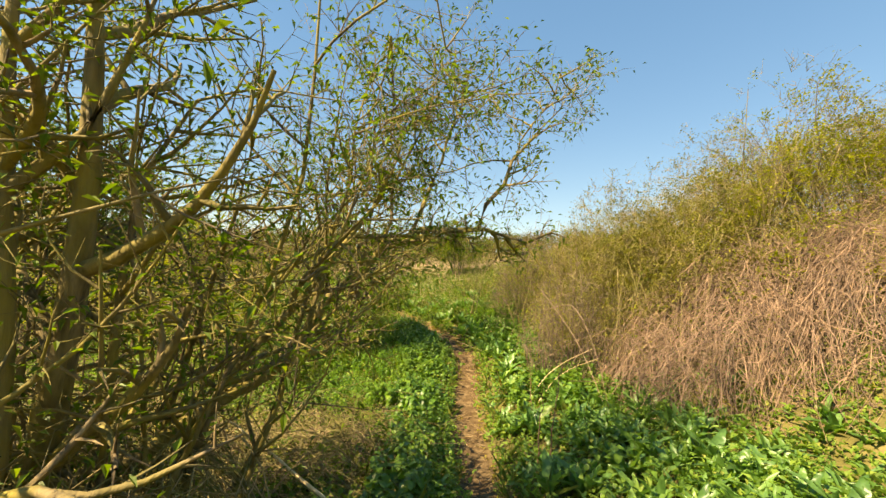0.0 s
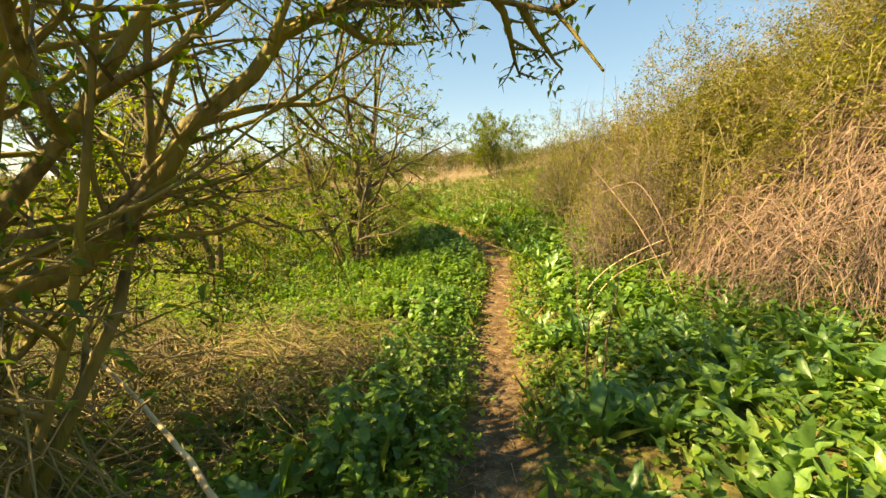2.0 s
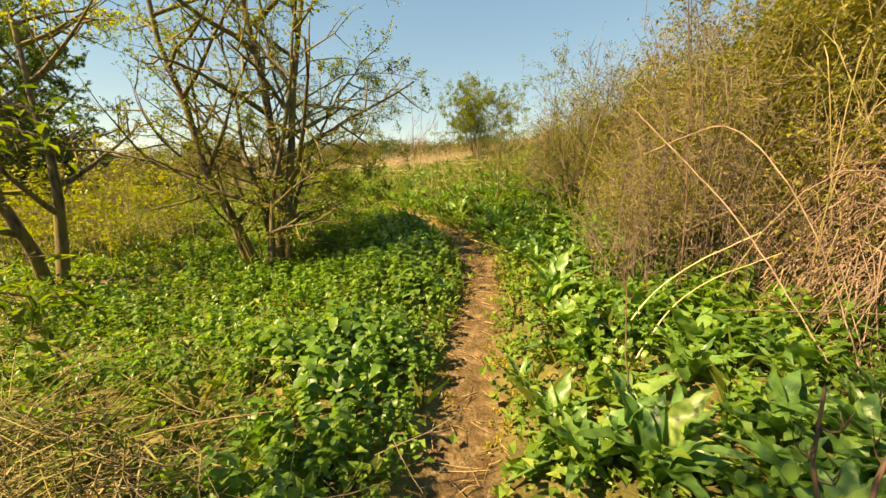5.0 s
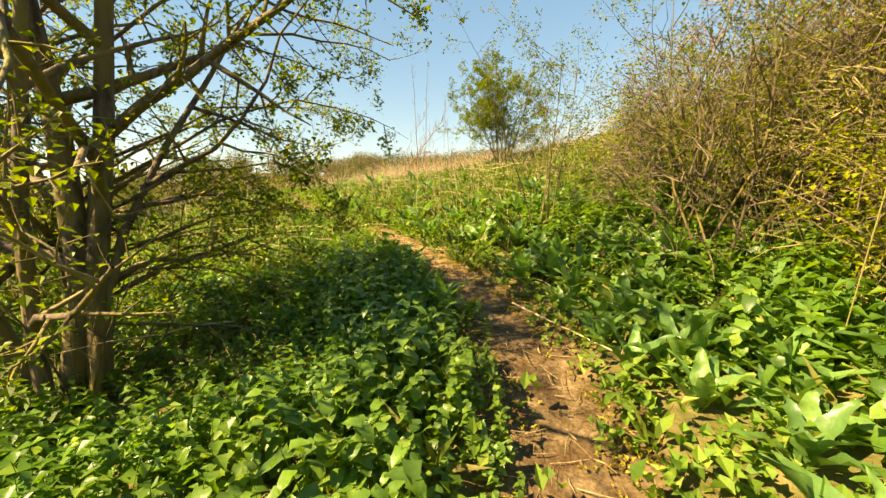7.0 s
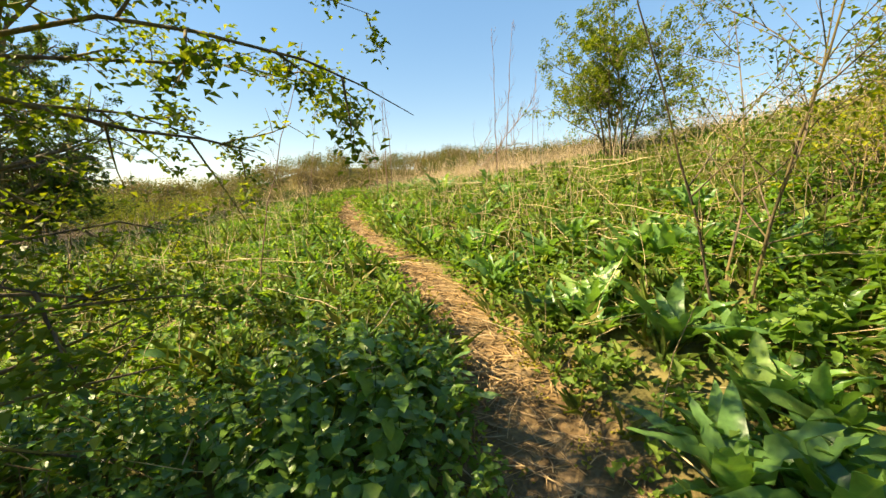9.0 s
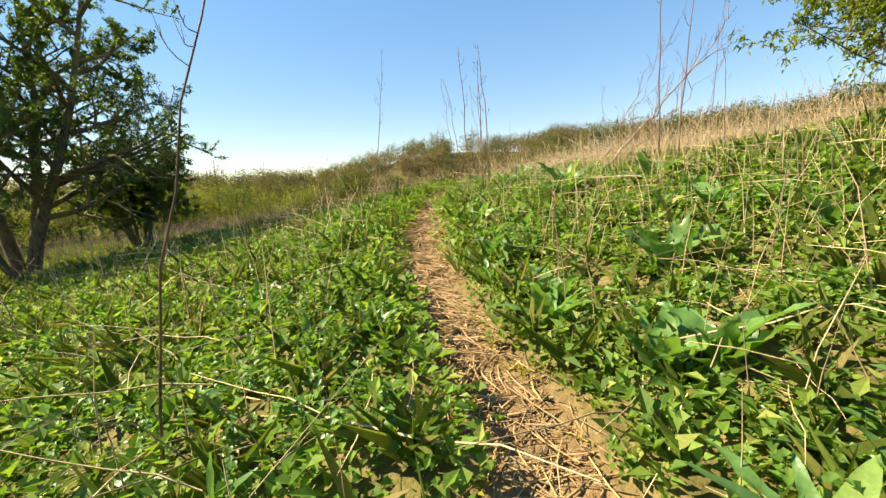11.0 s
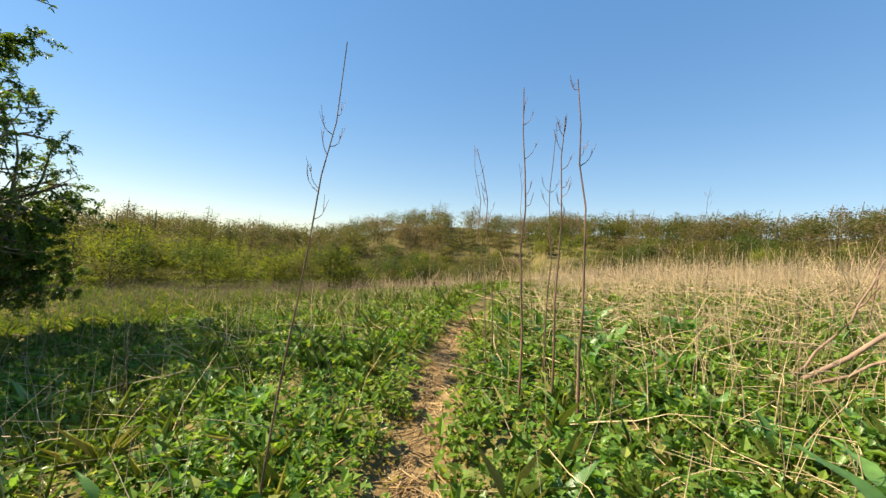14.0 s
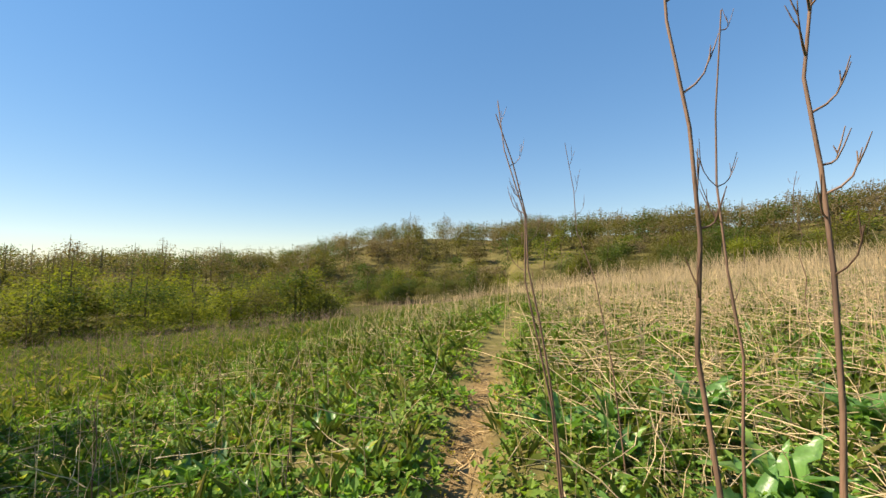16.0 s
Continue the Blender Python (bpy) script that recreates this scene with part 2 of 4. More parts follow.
def bumps(x, y, scale, seed):
    r = np.random.RandomState(seed)
    z = np.zeros_like(np.asarray(x, float))
    for i in range(6):
        a, ph, f = r.uniform(0, 6.283), r.uniform(0, 6.283), (0.6 + 0.35 * i) / scale
        z = z + np.sin((np.cos(a) * x + np.sin(a) * y) * f * 6.283 + ph) / (1 + 0.5 * i)
    return z / 2.2


def ground_z(x, y):
    x, y = np.atleast_1d(np.asarray(x, float)), np.atleast_1d(np.asarray(y, float))
    ty, tz, d = beside(x, y)
    k = 0.42 - 0.08 * step(11.5, 14, ty) - 0.21 * step(13, 17.5, ty)
    cap = 5.2 - 1.6 * step(13, 19, ty)
    r = np.maximum(d - 0.7, 0)
    steep = 1 - step(7.5, 11, ty)
    up = cap * (1 - np.exp(-k * r / cap)) * (1 - steep) + steep * (0.08 * r + 5.0 * (1 - np.exp(-0.75 * np.maximum(d - 2.6 - 1.3 * (1 - step(4.5, 7.5, ty)), 0) / 5.0)))
    kl = 0.07 + (0.21 - 0.07) * step(9, 14, ty)
    cl = 0.6 + 1.9 * step(8, 14, ty)
    q = np.maximum(-d - 0.35, 0)
    down = -cl * (1 - np.exp(-kl * q / cl))
    z = tz + up + down
    z = z + 0.05 * np.clip((np.abs(d) - 0.2) / 0.3, 0, 1) * (1 + 0.6 * bumps(x, y, 1.6, 3)) + 0.03 * bumps(x, y, 0.7, 5) * np.clip(np.abs(d), 0, 1)
    fx, fy = x + 4.5, y - 16
    far, left = np.hypot(fx, fy), np.degrees(np.arctan2(-fx, fy))
    ridge = 9.5 - 8.5 * step(36, 56, left) + 2.5 * (1 - step(-30, 10, left))
    z = z + (ridge - z) * step(45, 120, far) + 0.5 * bumps(x, y, 30, 9) * step(25, 60, far)
    return z - step(300, 1500, far) * 25


def in_the_way(p, side=0.6, high=1.95):
    """Which points lie where someone walking the track would brush against them."""
    p = np.asarray(p, float).reshape(-1, 3)
    _, tz, d = beside(p[:, 0], p[:, 1])
    return (np.abs(d) < side) & (p[:, 2] - tz < high)


# ---- mesh tools ----
def solid(name, v, f, mat, parent=None, label="", smooth=True):
    """One mesh object from arrays of points and triangles."""
    v, f = np.asarray(v, np.float32), np.asarray(f, np.int32)
    me = bpy.data.meshes.new(name)
    me.vertices.add(len(v))
    me.vertices.foreach_set("co", v.ravel())
    me.loops.add(f.size)
    me.loops.foreach_set("vertex_index", f.ravel())
    me.polygons.add(len(f))
    me.polygons.foreach_set("loop_start", np.arange(0, f.size, 3, dtype=np.int32))
    me.polygons.foreach_set("use_smooth", np.full(len(f), smooth))
    me.update(calc_edges=True)
    me.materials.append(mat)
    ob = new(name, me)
    if parent:
        ob.parent = parent
    if label:
        tagged(ob, label)
    return ob


def joined(pieces):
    vs, fs, n = [], [], 0
    for v, f in pieces:
        vs.append(v)
        fs.append(f + n)
        n += len(v)
    return np.concatenate(vs), np.concatenate(fs)


def turned(yaw, tilt, roll=0.0):
    """Rotation matrices for arrays of angles: a roll about z first, then a tilt about x, then a yaw about z."""
    yaw, tilt = np.asarray(yaw, float), np.asarray(tilt, float)
    roll = np.broadcast_to(roll, yaw.shape)
    o, i = np.zeros_like(yaw), np.ones_like(yaw)

    def rz(a):
        return np.stack([np.stack([np.cos(a), -np.sin(a), o], -1), np.stack([np.sin(a), np.cos(a), o], -1), np.stack([o, o, i], -1)], -2)
    rx = np.stack([np.stack([i, o, o], -1), np.stack([o, np.cos(tilt), -np.sin(tilt)], -1), np.stack([o, np.sin(tilt), np.cos(tilt)], -1)], -2)
    return rz(yaw) @ rx @ rz(roll)


def strewn(shape, places, turns, sizes):
    """Many copies of one small shape, as one set of points and triangles."""
    v, f = shape
    sizes = np.asarray(sizes, float)
    sizes = sizes[:, None, None] if sizes.ndim == 1 else sizes[:, None, :]
    out = np.einsum('nij,nvj->nvi', turns, v[None] * sizes) + np.asarray(places)[:, None, :]
    k = len(places)
    return out.reshape(-1, 3), (f[None] + (np.arange(k) * len(v))[:, None, None]).reshape(-1, 3)


def tube(points, radii, sides=5):
    p, r = np.asarray(points, float), np.asarray(radii, float)
    t = np.gradient(p, axis=0)
    t /= np.linalg.norm(t, axis=1)[:, None] + 1e-9
    ref = np.where(np.abs(t[:, 2:3]) > 0.9, [[1.0, 0, 0]], [[0, 0, 1.0]])
    a = np.cross(t, ref)
    a /= np.linalg.norm(a, axis=1)[:, None] + 1e-9
    b = np.cross(t, a)
    ang = np.arange(sides) * 2 * np.pi / sides
    ring = p[:, None] + r[:, None, None] * (np.cos(ang)[None, :, None] * a[:, None] + np.sin(ang)[None, :, None] * b[:, None])
    n = len(p)
    i, j = np.meshgrid(np.arange(n - 1), np.arange(sides), indexing='ij')
    q0, q1, q2, q3 = i * sides + j, i * sides + (j + 1) % sides, (i + 1) * sides + (j + 1) % sides, (i + 1) * sides + j
    f = np.concatenate([np.stack([q0, q1, q2], -1).reshape(-1, 3), np.stack([q0, q2, q3], -1).reshape(-1, 3)])
    return ring.reshape(-1, 3), f


def tubes_many(p, r, sides=3):
    """Tubes along many polylines at once: p (n, k, 3), r (n, k)."""
    n, k = p.shape[:2]
    t = np.gradient(p, axis=1)
    t /= np.linalg.norm(t, axis=2, keepdims=True) + 1e-9
    ref = np.where(np.abs(t[..., 2:3]) > 0.9, [[[1.0, 0, 0]]], [[[0, 0, 1.0]]])
    a = np.cross(t, ref)
    a /= np.linalg.norm(a, axis=2, keepdims=True) + 1e-9
    b = np.cross(t, a)
    ang = np.arange(sides) * 2 * np.pi / sides
    ring = p[:, :, None] + r[:, :, None, None] * (np.cos(ang)[None, None, :, None] * a[:, :, None] + np.sin(ang)[None, None, :, None] * b[:, :, None])
    i, j = np.meshgrid(np.arange(k - 1), np.arange(sides), indexing='ij')
    q0, q1, q2, q3 = i * sides + j, i * sides + (j + 1) % sides, (i + 1) * sides + (j + 1) % sides, (i + 1) * sides + j
    f = np.concatenate([np.stack([q0, q1, q2], -1).reshape(-1, 3), np.stack([q0, q2, q3], -1).reshape(-1, 3)])
    return ring.reshape(-1, 3), (f[None] + (np.arange(n) * k * sides)[:, None, None]).reshape(-1, 3)


def blade_shape(length, width, rows=4, fold=0.25, droop=0.3, wave=0.0, teeth=0.0, seed=0, blunt=False):
    """A leaf along +y, folded at its midrib and drooping at the tip."""
    rng = np.random.RandomState(seed)
    v, f = [], []
    for i in range(rows + 1):
        u = i / rows
        w = width * (np.sin(np.pi * min(0.05 + 0.93 * u ** 0.85, 1.0)) ** 0.65) * (1.0 if i < rows else 0.05)
        if blunt:
            w = width * min(1.0, 0.2 + u / 0.22) * (1 - u ** 3.4) ** 0.55 + 0.004
        if 0 < i < rows:
            w *= 1 + teeth * (1 if i % 2 else -1)
        y, z = length * u, -droop * length * u * u
        e = fold * w + wave * width * rng.uniform(-1, 1)
        e2 = fold * w + wave * width * rng.uniform(-1, 1)
        v += [(-w / 2, y, z + e), (0, y, z), (w / 2, y, z + e2)]
    for i in range(rows):
        a = i * 3
        f += [(a, a + 1, a + 4), (a, a + 4, a + 3), (a + 1, a + 2, a + 5), (a + 1, a + 5, a + 4)]
    return np.array(v, float), np.array(f, int)


def kite(length, width, fold=0.25, droop=0.15):
    """A small leaf along +y: two faces folded at the midrib."""
    return np.array([(0, 0, 0), (-width / 2, length * 0.42, fold * width), (0, length, -droop * length), (width / 2, length * 0.42, fold * width)], float), np.array([(0, 2, 1), (0, 3, 2)])


def path_curve(p0, p1, bulge, n):
    """A bowed line from p0 to p1, pushed out by bulge at its middle."""
    u = np.linspace(0, 1, n)[:, None]
    return np.asarray(p0) * (1 - u) + np.asarray(p1) * u + 4 * u * (1 - u) * np.asarray(bulge)


# ---- ground ----
def spaced(lo, hi, fine_lo, fine_hi, fine, grow):
    mid = list(np.arange(fine_lo, fine_hi, fine))
    s, v, right_side = fine, fine_hi, []
    while v < hi:
        right_side.append(v)
        s *= grow
        v += s
    s, v, left_side = fine, fine_lo, []
    while v > lo:
        s *= grow
        v -= s
        left_side.append(v)
    return np.array(left_side[::-1] + mid + right_side + [hi])


def make_ground():
    gx, gy = spaced(-2200, 2200, -7.0, 2.5, 0.085, 1.1), spaced(-1500, 2500, 0.0, 19.0, 0.12, 1.1)
    X, Y = np.meshgrid(gx, gy, indexing='ij')
    x, y = X.ravel(), Y.ravel()
    z = ground_z(x, y)
    _, _, d = beside(x, y)
    edge = np.abs(d + 0.06 * bumps(x, y, 0.9, 21))
    wide = 0.16 * step(6.5, 8.5, y) * step(13.5, 11.5, y) - 0.08 * step(15, 18.5, y)
    trod = (1 - step(0.15 + wide, 0.33 + wide, edge)) * (1 - step(19.6, 21.6, y))
    z = z - 0.035 * trod + 0.012 * bumps(x, y, 0.35, 22) * step(60, 20, np.hypot(x, y - 8))
    nx, ny = len(gx), len(gy)
    i, j = np.meshgrid(np.arange(nx - 1), np.arange(ny - 1), indexing='ij')
    a = i * ny + j
    f = np.concatenate([np.stack([a, a + ny, a + ny + 1], -1).reshape(-1, 3), np.stack([a, a + ny + 1, a + 1], -1).reshape(-1, 3)])
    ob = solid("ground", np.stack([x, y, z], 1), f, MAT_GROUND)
    at = ob.data.color_attributes.new("trodden", 'FLOAT_COLOR', 'POINT')
    far = step(14, 28, np.hypot(x + 2, y - 10))
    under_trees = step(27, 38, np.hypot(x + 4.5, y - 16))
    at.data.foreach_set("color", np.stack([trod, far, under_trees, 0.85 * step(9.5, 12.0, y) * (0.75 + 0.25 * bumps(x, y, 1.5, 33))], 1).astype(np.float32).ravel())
    tagged(ob, "uneven ground with a narrow trodden earth footpath", "ground", kind="structure")


make_ground()


# ---- plants that are too many to count ----
RNG = np.random.RandomState(7)


def places(n, x0, x1, y0, y1, keep, seed):
    """Random places in a rectangle, kept with the chance that keep(x, y, track_y, right) gives."""
    r = np.random.RandomState(seed)
    x, y = r.uniform(x0, x1, n), r.uniform(y0, y1, n)
    ty, _, d = beside(x, y)
    ok = r.rand(n) < keep(x, y, ty, d)
    x, y = x[ok], y[ok]
    return np.stack([x, y, ground_z(x, y)], 1), ty[ok], d[ok]


def nettle_shape(seed, pairs=6, tall=0.34, plain=False):
    r = np.random.RandomState(seed)
    out = [tube([(0, 0, 0), (0, 0.015, tall)], [0.003, 0.0015], 3)]
    for i in range(pairs):
        h = tall * (0.25 + 0.75 * (i + 0.6) / pairs)
        size = 0.074 * (1.0 - 0.45 * abs(i / (pairs - 1) - 0.45))
        for s in (0, 1):
            leaf = kite(size * 1.1, size * 0.85, 0.2, 0.3) if plain else blade_shape(size * r.uniform(0.7, 1.1), size * r.uniform(0.68, 0.88), 4, 0.13, r.uniform(0.2, 0.8), 0.08, 0.08, seed * 31 + i * 2 + s, i % 2 == 0)
            m = turned(np.array([i * 1.57 + s * 3.1416 + r.uniform(-0.9, 0.9)]), np.array([r.uniform(-0.6, 0.6)]))
            out.append(strewn(leaf, [(0, 0, h)], m, np.array([1.0])))
    return joined(out)


def dock_leaf_shape(seed, rows=9):
    """A long dock leaf: widest a third of the way up, pointed, with crisped edges and a sunken midrib."""
    r = np.random.RandomState(seed)
    long, wide, droop, twist = 0.30 * r.uniform(0.75, 1.2), 0.098 * r.uniform(0.8, 1.25), r.uniform(0.0, 0.65), r.uniform(-0.5, 0.5)
    v, f = [], []
    for i in range(rows + 1):
        u = i / rows
        w = wide * (0.16 + 0.84 * min(1.0, u / 0.3) ** 0.8) * max(1 - max(u - 0.3, 0) / 0.7, 0) ** 0.62 + 0.003
        lift = [0.28 * w + 0.13 * wide * math.sin(i * 2.3 + seed + side) + 0.09 * wide * r.uniform(-1, 1) for side in (0.0, 1.7)]
        swing = 0.12 * long * twist * u * u
        bend = -droop * long * u ** 2.4
        v += [(-w / 2 + swing, long * u, bend + lift[0] + twist * w * 0.3), (swing, long * u, bend), (w / 2 + swing, long * u, bend + lift[1] - twist * w * 0.3)]
    for i in range(rows):
        a = i * 3
        f += [(a, a + 1, a + 4), (a, a + 4, a + 3), (a + 1, a + 2, a + 5), (a + 1, a + 5, a + 4)]
    return np.array(v, float), np.array(f, int)


def scatter(name, shapes, spots, sizes, seed, lean=0.2):
    r = np.random.RandomState(seed)
    pick = r.randint(0, len(shapes), len(spots))
    out = []
    for i, shape in enumerate(shapes):
        w = np.nonzero(pick == i)[0]
        if len(w):
            out.append(strewn(shape, spots[w], turned(r.uniform(0, 6.283, len(w)), r.normal(0, lean, len(w))), sizes[w]))
    return joined(out)


def carpet(name, shapes, mat, spots, sizes, label, category, seed, lean=0.2):
    v, f = scatter(name, shapes, spots, sizes, seed, lean)
    return tagged(solid(name, v, f, mat, smooth=name in ("nettles", "dock_patch")), label, category, kind="stuff")


def near_chance(d, inner, ramp_to):
    return step(inner, ramp_to, np.abs(d))


# nettles: deep on both banks under the trees, thin in the open
NETTLES = [nettle_shape(s, 5 + s % 2, 0.30 + 0.03 * s) for s in range(4)]
spots, ty, d = places(35000, -6, 5, -0.5, 19, lambda x, y, t, d: near_chance(d, 0.20, 0.32) * np.where(
    t < 11.5, np.where(d < 0, np.where(t < 6.0, step(1.2, 0.6, -d), step(5.0, 2.2, -d)) * 0.9 * step(1.6, 3.2, t), 0.12 * step(4.5, 0.5, d) * (1 - step(6, 8.5, t)) + 0.5 * step(5, 7, t) * step(4.0, 2.6, d) * step(0.8, 1.6, d)),
    0.42 * step(4.5, 1.5, np.abs(d)) * step(21, 16, t)), 11)
sizes = RNG.uniform(0.6, 1.2, len(spots)) * np.where(ty > 11.5, 0.55, 1.0) * (0.5 + 0.5 * step(0.25, 0.75, np.abs(d))) * (1 + 0.3 * bumps(spots[:, 0], spots[:, 1], 1.3, 17)) * (1 - 0.3 * step(-0.9, -1.8, d))
close = (np.abs(d) < 1.3) & (ty < 12)
carpet("nettles", NETTLES, MAT_NETTLE, spots[close], sizes[close], "dense bed of fresh green stinging nettles beside the footpath", "nettles", 12)
PLAIN = [nettle_shape(s, 5, 0.30 + 0.03 * s, True) for s in range(4)]
carpet("nettles", PLAIN, MAT_NETTLE, spots[~close], sizes[~close], "sunlit nettles spreading away from the footpath", "nettles", 19)

# low herbs with small leaves and grass over the open bank
HERBS = []
for s in range(4):
    r = np.random.RandomState(s + 40)
    HERBS.append(joined([strewn(kite(0.05 * r.uniform(0.6, 1.5), 0.036), [(r.normal(0, .04), r.normal(0, .04), r.uniform(0.0, 0.11))],
                                turned(np.array([r.uniform(0, 6.28)]), np.array([r.uniform(-0.1, 1.2)])), np.array([1.0])) for i in range(10)]))
spots, ty, d = places(60000, -14, 9, -1, 27, lambda x, y, t, d: np.where(t > 15.5, step(0.1, 0.24, np.abs(d)), near_chance(d, 0.14, 0.32)) * np.where(t < 11, 0.62 * step(10, 5, np.abs(d)), 0.95 * step(9, 4, np.abs(d)) * (0.35 + 0.65 * step(23, 17, t))), 13)
carpet("low_herbs", HERBS, MAT_HERB, spots, RNG.uniform(0.7, 1.6, len(spots)), "low leafy green herbs covering the sunny bank", "herbs", 14)

TUFTS = []
for s in range(3):
    r = np.random.RandomState(s + 60)
    TUFTS.append(joined([strewn(kite(0.24 * r.uniform(0.6, 1.3), 0.009, 0.1, 0.3), [(r.normal(0, .02), r.normal(0, .02), 0)],
                                turned(np.array([r.uniform(0, 6.28)]), np.array([r.uniform(0.8, 1.5)])), np.array([1.0])) for i in range(9)]))
spots, ty, d = places(28000, -16, 9, 0, 30, lambda x, y, t, d: near_chance(d, 0.16, 0.4) * np.where(t < 11, 0.12 * step(5, 2, np.abs(d)), 0.5 * step(12, 5, np.abs(d))), 15)
carpet("grass_tufts", TUFTS, MAT_GRASS, spots, RNG.uniform(0.5, 1.3, len(spots)), "tufts of green grass among the herbs", "grass", 16)

# rough grass that runs down to the valley
ROUGH = []
for s in range(3):
    r = np.random.RandomState(s + 70)
    ROUGH.append(joined([strewn(kite(0.3 * r.uniform(0.6, 1.3), 0.045, 0.15, 0.3), [(r.normal(0, .06), r.normal(0, .06), 0)], turned(np.array([r.uniform(0, 6.28)]), np.array([r.uniform(0.4, 1.3)])), np.array([1.0])) for i in range(6)]))
spots, ty, d = places(27000, -46, 4, 12, 46, lambda x, y, t, d: np.where(d < 0, step(-4.5, -7, d) * step(-40, -22, d), 0.0) * 0.8 + step(24, 30, t) * (np.abs(d) < 6) * 0.3, 25)
carpet("rough_grass", ROUGH, MAT_GRASS, spots, RNG.uniform(0.6, 1.3, len(spots)), "rough green grass sloping down to the valley", "grass", 26)

# far docks and broad leaves, joined
DOCKS = []
for s in range(4):
    r = np.random.RandomState(s + 80)
    DOCKS.append(joined([strewn(dock_leaf_shape(s * 11 + i, 4), [(r.normal(0, .015), r.normal(0, .015), 0.01)], turned(np.array([i * 0.9 + r.uniform(0, .5)]), np.array([r.uniform(0.45, 1.25)])),
                                np.array([r.uniform(0.6, 1.1)])) for i in range(7)]))
spots, ty, d = places(6500, -9, 7, 1, 24, lambda x, y, t, d: near_chance(d, 0.5, 1.1) * np.where(t < 6, (d > 0) * 0.7 * step(5, 3, d), np.where(t < 11, 0.5 * step(6, 3, d) * (d > 0), 0.34 * step(7.5, 4, np.abs(d)) * step(22, 15, t))), 17)
carpet("dock_patch", DOCKS, MAT_DOCK_FAR, spots, RNG.uniform(0.6, 1.15, len(spots)) * np.where(ty > 11, 0.8, 1.0), "broad-leaved docks spreading over the bank", "docks", 18)

# dry straw and dead stems lying about
REED = [tube([(0, 0, 0), (0.02, 0.22, 0.015), (0.01, 0.45, 0.0), (-0.02, 0.7, 0.02), (0.01, 1.0, -.01)], [0.0055, 0.0052, 0.0046, 0.004, 0.002], 3),
        tube([(0, 0, 0), (-0.05, 0.25, 0.03), (-.03, 0.5, 0.05), (.05, 0.72, 0.02)], [0.0045, 0.0042, 0.0034, 0.0016], 3)]
CHIP = [tube([(0, 0, 0), (0.01, 0.06, 0.004), (0, 0.13, 0)], [0.0045, 0.0045, 0.002], 3), tube([(0, 0, 0), (0.01, 0.13, 0.004), (-.01, 0.28, 0)], [0.003, 0.003, 0.0015], 3)]
STICK = [tube([(0, 0, 0), (0.012, 0.18, 0.01), (0, 0.36, 0.0), (-0.015, 0.55, 0.02)], [0.004, 0.004, 0.0035, 0.002], 3)]


def litter(name, n, box, keep, mat, seed, size, lift, lean, label, category, shapes):
    spots, ty, d = places(n, *box, keep, seed)
    r = np.random.RandomState(seed)
    spots[:, 2] += np.abs(r.normal(0, lift, len(spots))) + (0.01 if lift > 0.005 else -0.022)
    v, f = scatter(name, shapes, spots, r.uniform(*size, len(spots)), seed + 1, lean)
    return tagged(solid(name, v, f, mat), label, category, kind="stuff")


litter("path_straw", 60000, (-7, 2.5, -0.5, 20), lambda x, y, t, d: step(0.75, 0.15, np.abs(d)) * (0.25 + 0.65 * step(9.0, 11.0, t)), MAT_CHIP, 31, (0.2, 1.1), 0.004, 0.04, "broken dry straw trodden into the footpath", "straw", CHIP)
litter("path_straw", 55000, (-8, 1, 10, 20), lambda x, y, t, d: step(0.34, 0.08, np.abs(d) + 0.14 * step(14, 17.5, t)) * step(10.2, 12, t) * step(20, 17, t), MAT_GOLD_CHIP, 39, (0.25, 1.51), 0.001, 0.015, "golden broken straw covering the upper footpath", "straw", CHIP)
litter("fallen_stems", 12000, (-12, 8, 9, 27), lambda x, y, t, d: np.where(t > 10.5, 0.5 + 0.3 * (d > 1.5), 0.1) * step(11, 5, np.abs(d)) * near_chance(d, 0.25, 0.6), MAT_STRAW, 33, (0.25, 1.0), 0.09, 0.14, "fallen straw-coloured dead stems lying across the herbs", "dead stems", REED)
litter("dead_debris", 9000, (-4.5, 0.3, 0.4, 6.5), lambda x, y, t, d: step(0.15, 0.6, -d) * np.exp(-((x + 1.6) / 1.2) ** 2 - ((y - 4.7) / 1.35) ** 2), MAT_TWIG, 35, (0.25, 0.89), 0.17, 0.32, "heap of brown dead stems and twigs under the elder", "dead stems", STICK)


litter("flattened_reeds", 15000, (-8, 7, 16.5, 27), lambda x, y, t, d: step(0.3, 1.2, d) * step(16.8, 18.5, t) * (0.35 + 0.65 * (bumps(x, y, 2.2, 41) > -0.1)), MAT_REED, 37, (0.3, 1.0), 0.14, 0.25, "flattened pale dead reeds lying over the field", "dry reeds", REED)


def standing(name, n, box, keep, mat, seed, tall, thick, label, category, lean=0.10, segs=4):
    spots, ty, d = places(n, *box, keep, seed)
    r = np.random.RandomState(seed)
    k = len(spots)
    h, a, q = r.uniform(*tall, k), r.uniform(0, 6.283, k), np.abs(r.normal(0, lean, k))
    u = np.linspace(0, 1, segs)[None, :, None]
    way = np.stack([np.cos(a), np.sin(a), 0 * a], 1)[:, None]
    p = spots[:, None] + u * h[:, None, None] * np.array([0, 0, 1.0]) + (u ** 1.8) * (h * q * 2)[:, None, None] * way
    rad = thick * (1 - 0.7 * u[..., 0]) * r.uniform(0.6, 1.4, k)[:, None]
    v, f = tubes_many(p, rad, 3)
    return tagged(solid(name, v, f, mat), label, category, kind="stuff")


